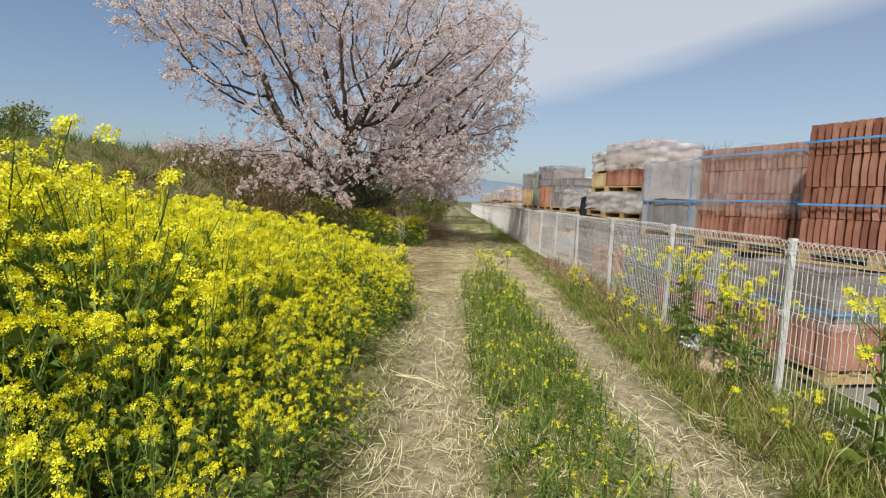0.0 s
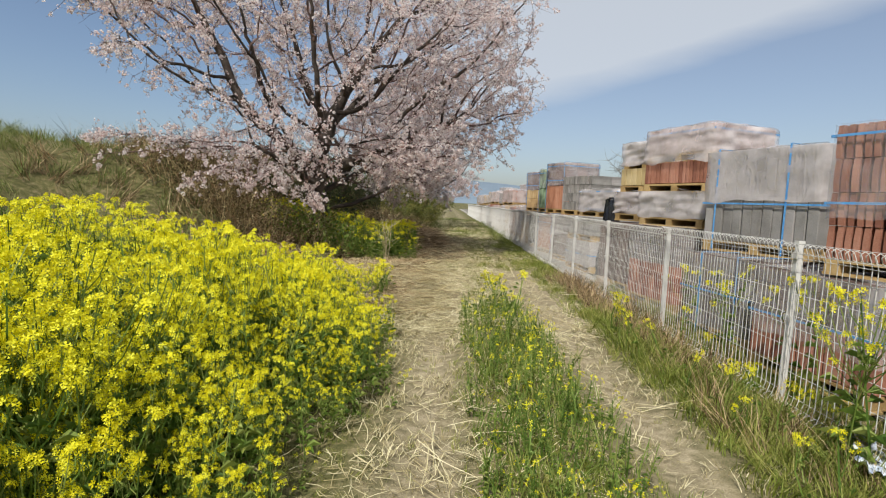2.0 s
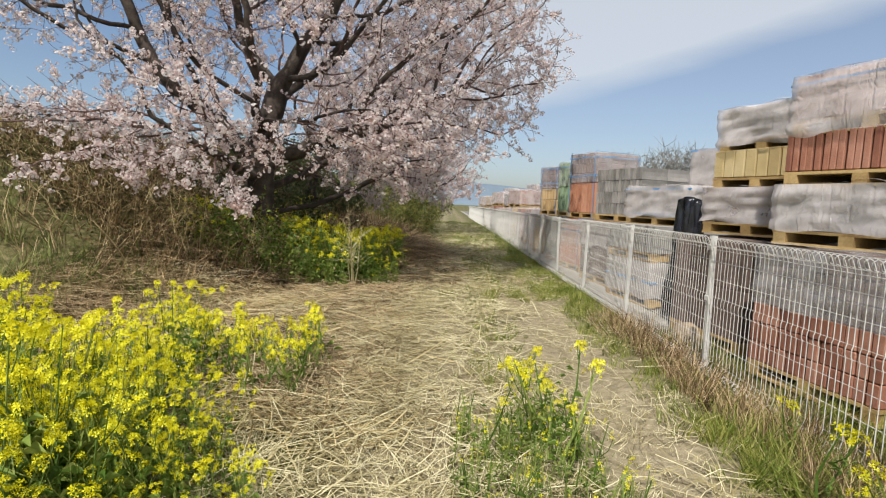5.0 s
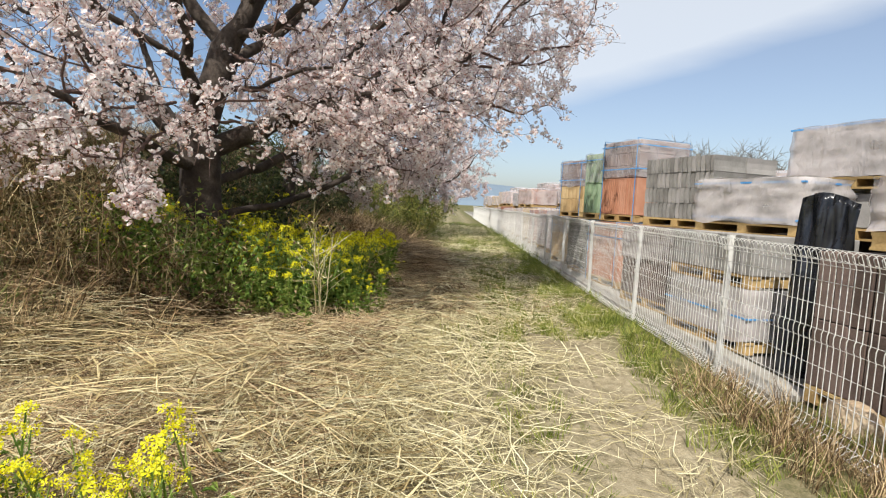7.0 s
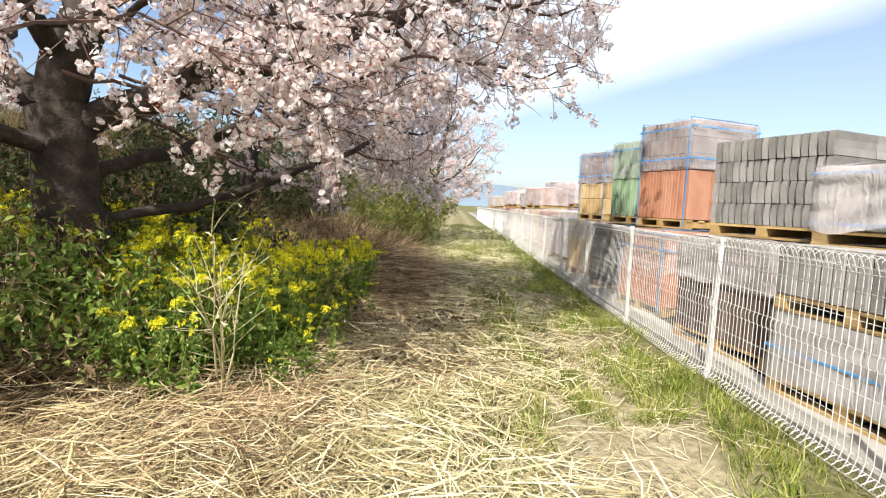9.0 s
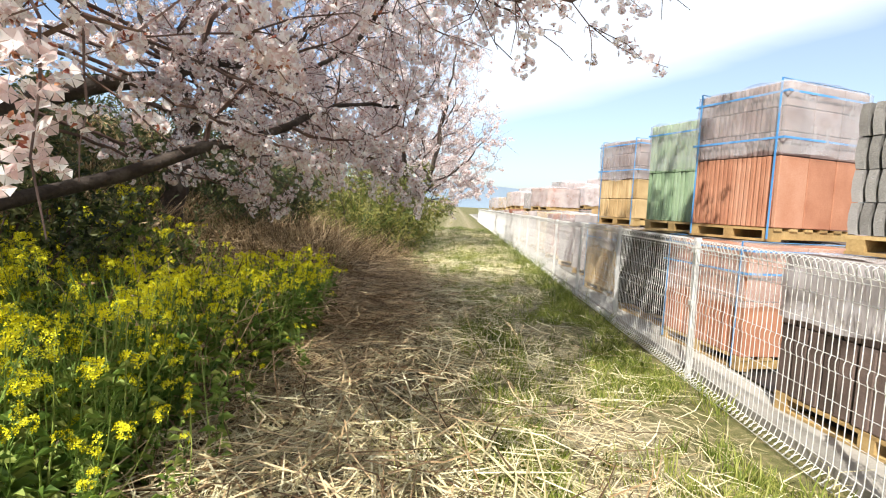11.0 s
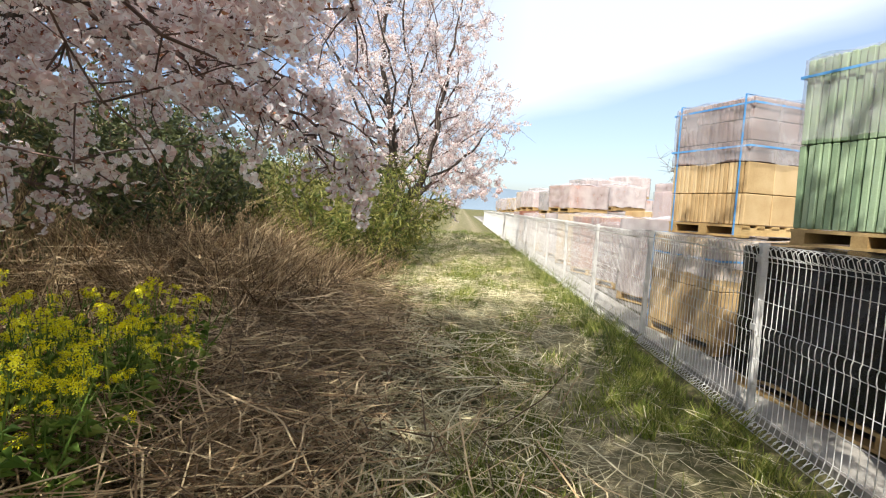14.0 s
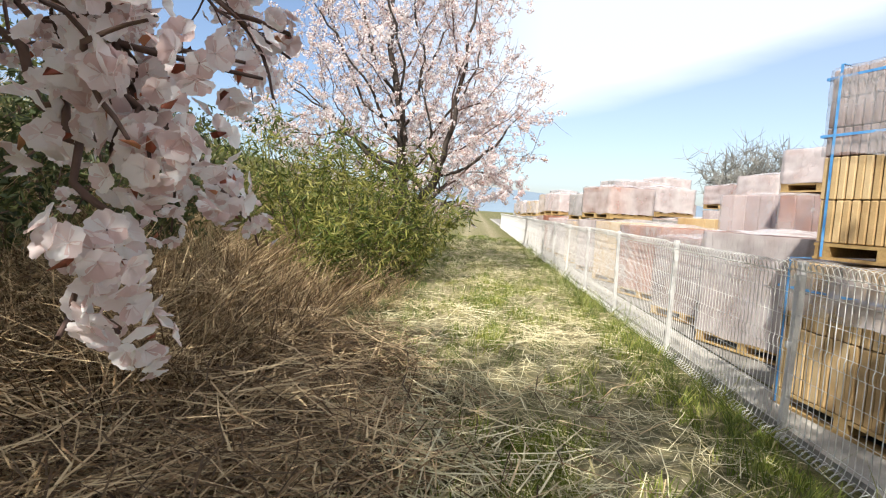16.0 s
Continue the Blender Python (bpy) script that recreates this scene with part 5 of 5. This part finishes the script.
shrub("dense yellowish green bamboo grass thicket on the bank", -2.1, 25.2, (1.7, 2.2), 2.8, 3, 14000, BAMBOO, (0.16, 0.013), 60, "bamboo_grass")
shrub("dark green bush in the shade of the tree", -3.4, 15.2, (1.2, 1.4), 1.7, 5, 7000, LEAF, (0.07, 0.018), 40)
shrub("dark green bush in the shade of the tree", -4.2, 18.8, (1.4, 1.8), 1.7, 6, 5000, LEAF, (0.09, 0.018), 40)
shrub("tangled brown bramble at the foot of the cherry tree", -2.7, 12.9, (1.4, 0.7), 1.0, 7, 1000, BROWN, (0.06, 0.012), 50, "bramble", BROWN, 0.004)
shrub("leafy green weeds at the foot of the cherry tree", -2.7, 12.95, (1.5, 0.6), 0.95, 27, 5000, STEM, (0.06, 0.016), 60, "weeds", STEM, 0.004)
shrub("dark evergreen thicket on the shaded bank", -3.7, 20.7, (1.2, 1.5), 1.8, 16, 5500, LEAF, (0.09, 0.02), 50)
shrub("dark evergreen thicket on the shaded bank", -4.6, 23.4, (1.4, 1.7), 2.0, 17, 6000, LEAF, (0.09, 0.02), 50)
shrub("green bush on top of the bank", -15.2, 16.5, (1.4, 1.4), 1.9, 8, 9000, OLIVE, (0.10, 0.03), 60)
shrub("pale leafless shrub at the edge of the straw", -1.22, 12.65, (0.07, 0.07), 1.3, 9, 30, STRAW, (0.05, 0.008), 6, "shrub", STRAW, 0.006, -0.02, 7)
shrub("pale leafless shrub at the edge of the straw", -2.65, 12.5, (0.1, 0.1), 1.0, 19, 30, STRAW, (0.05, 0.008), 6, "shrub", STRAW, 0.005, -0.04, 6)
for k, (bx, by, tall) in enumerate([(-4.2, 11.9, 1.3), (-5.3, 12.1, 0.9), (-3.4, 12.6, 1.3), (-4.6, 13.2, 1.1)]):
    shrub("arching brown bramble tangle below the cherry tree", bx, by, (1.0, 0.7), tall, 70 + k, 1500, BRAMBLE, (0.05, 0.013), 60, "bramble", GOLD, 0.0045, -0.16, 5)
for k, (bx, by, tall) in enumerate([(-1.6, 14.9, 1.0), (-2.3, 17.2, 1.0), (-1.7, 19.6, 1.0)]):
    shrub("tangle of brown dead stems on the shaded bank", bx, by, (0.9, 1.0), tall, 80 + k, 500, BROWN, (0.05, 0.008), 55, "bramble", BROWN, 0.004, -0.14, 5)


def stone(name, label, x, y, z, size, mat, seed, category="stone"):
    bm = bmesh.new()
    bmesh.ops.create_icosphere(bm, subdivisions=4, radius=1.0)
    for v in bm.verts:
        n1 = noise.noise(v.co * 1.3 + Vector((seed, 0, 0)))
        n2 = noise.noise(v.co * 4.0 + Vector((0, seed, 0)))
        v.co = v.co * (1 + 0.25 * n1 + 0.06 * n2)
        v.co = Vector((v.co.x * size[0], v.co.y * size[1], max(v.co.z, -0.6) * size[2]))
    ob = part(name, bm, mat, smooth=True)
    ob.location = (x, y, z)
    return tagged(ob, label, category)


stone("boulder", "tan weathered boulder in the weeds by the fence", 2.2, 3.95, 0.12, (0.16, 0.19, 0.16), STONE, 2)
stone("boulder", "low pinkish stone at the foot of the fence", 2.68, 10.45, 0.10, (0.12, 0.22, 0.13), STONE, 5)
for k in range(3):
    bm = bmesh.new()
    bmesh.ops.create_grid(bm, x_segments=10, y_segments=10, size=0.09)
    for v in bm.verts:
        v.co.z = 0.05 * noise.noise(v.co * 22 + Vector((k, 3 * k, 1)))
    bmesh.ops.solidify(bm, geom=bm.faces[:], thickness=0.002)
    o = part("plastic_bag", bm, LITTER, smooth=True)
    o.matrix_world = pose(2.28 + 0.07 * k, 4.55 + 0.16 * k, 0.10, 20 * k, 15, 50 * k)
    tagged(o, "crumpled blue and white plastic bag in the grass", "litter")

b = Build()
b.tube([(-0.36, 3.72, 0.015), (-0.16, 3.62, 0.03), (0.03, 3.46, 0.02)], [0.008, 0.007, 0.005], 6)
tagged(new("stick", b.mesh("stick", [STRAW], True)), "pale dry stick lying across the wheel track", "stick")


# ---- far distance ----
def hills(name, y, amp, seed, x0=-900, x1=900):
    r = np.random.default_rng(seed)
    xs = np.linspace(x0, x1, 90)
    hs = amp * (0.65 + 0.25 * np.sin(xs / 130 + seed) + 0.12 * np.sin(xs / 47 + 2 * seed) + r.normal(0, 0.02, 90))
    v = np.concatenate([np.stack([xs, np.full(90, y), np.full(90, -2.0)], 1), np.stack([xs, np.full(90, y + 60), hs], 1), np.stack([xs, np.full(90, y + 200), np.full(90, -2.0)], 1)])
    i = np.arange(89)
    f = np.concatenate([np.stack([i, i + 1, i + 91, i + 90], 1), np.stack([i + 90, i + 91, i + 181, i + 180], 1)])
    tagged(new(name, np_mesh(name, v, f, [HILL], smooth=True)), "hills on the horizon with blue haze in their colour", "hills", kind="structure")


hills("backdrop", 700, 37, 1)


def bare_tree(x, y, z0, tall, seed, label, cat="tree"):
    r = np.random.default_rng(seed)
    th = empty("bare_tree", Matrix.Translation((x, y, z0)), label, cat, "far trees")
    b = Build()
    b.tube([(0, 0, -0.2), (0.1, 0, tall * 0.25), (0.0, 0.1, tall * 0.5)], [0.25, 0.2, 0.12], 6)
    put("trunk", b.mesh("trunk", [TWIG], True), th)
    c = Build()
    for i in range(40):
        a = r.uniform(0, 2 * math.pi)
        p = np.array([0, 0, tall * r.uniform(0.2, 0.5)])
        pts = bend(p, (math.cos(a), math.sin(a), r.uniform(0.5, 1.6)), tall * r.uniform(0.35, 0.6), 5, r, 0.12, 0.03)
        c.tube(pts, 0.06 * (1 - 0.8 * np.linspace(0, 1, 6)) + 0.01, 3)
        for j in range(26):
            q = pts[int(r.integers(1, 6))]
            c.tube(bend(q, r.normal(0, 0.7, 3) + (0, 0, 0.6), tall * r.uniform(0.08, 0.22), 3, r, 0.2, 0.02), [0.03, 0.025, 0.02, 0.01], 3)
    put("crown", c.mesh("crown", [FARWOOD]), th)


for k, (tx, ty, tall) in enumerate([(24.0, 66.0, 8.5), (28.0, 69.0, 10.0), (31.5, 66.0, 10.5), (35.0, 68.0, 10.0), (38.5, 71.0, 9.0)]):
    bare_tree(tx, ty, 0, tall, k + 1, "leafless grey tree beyond the yard")
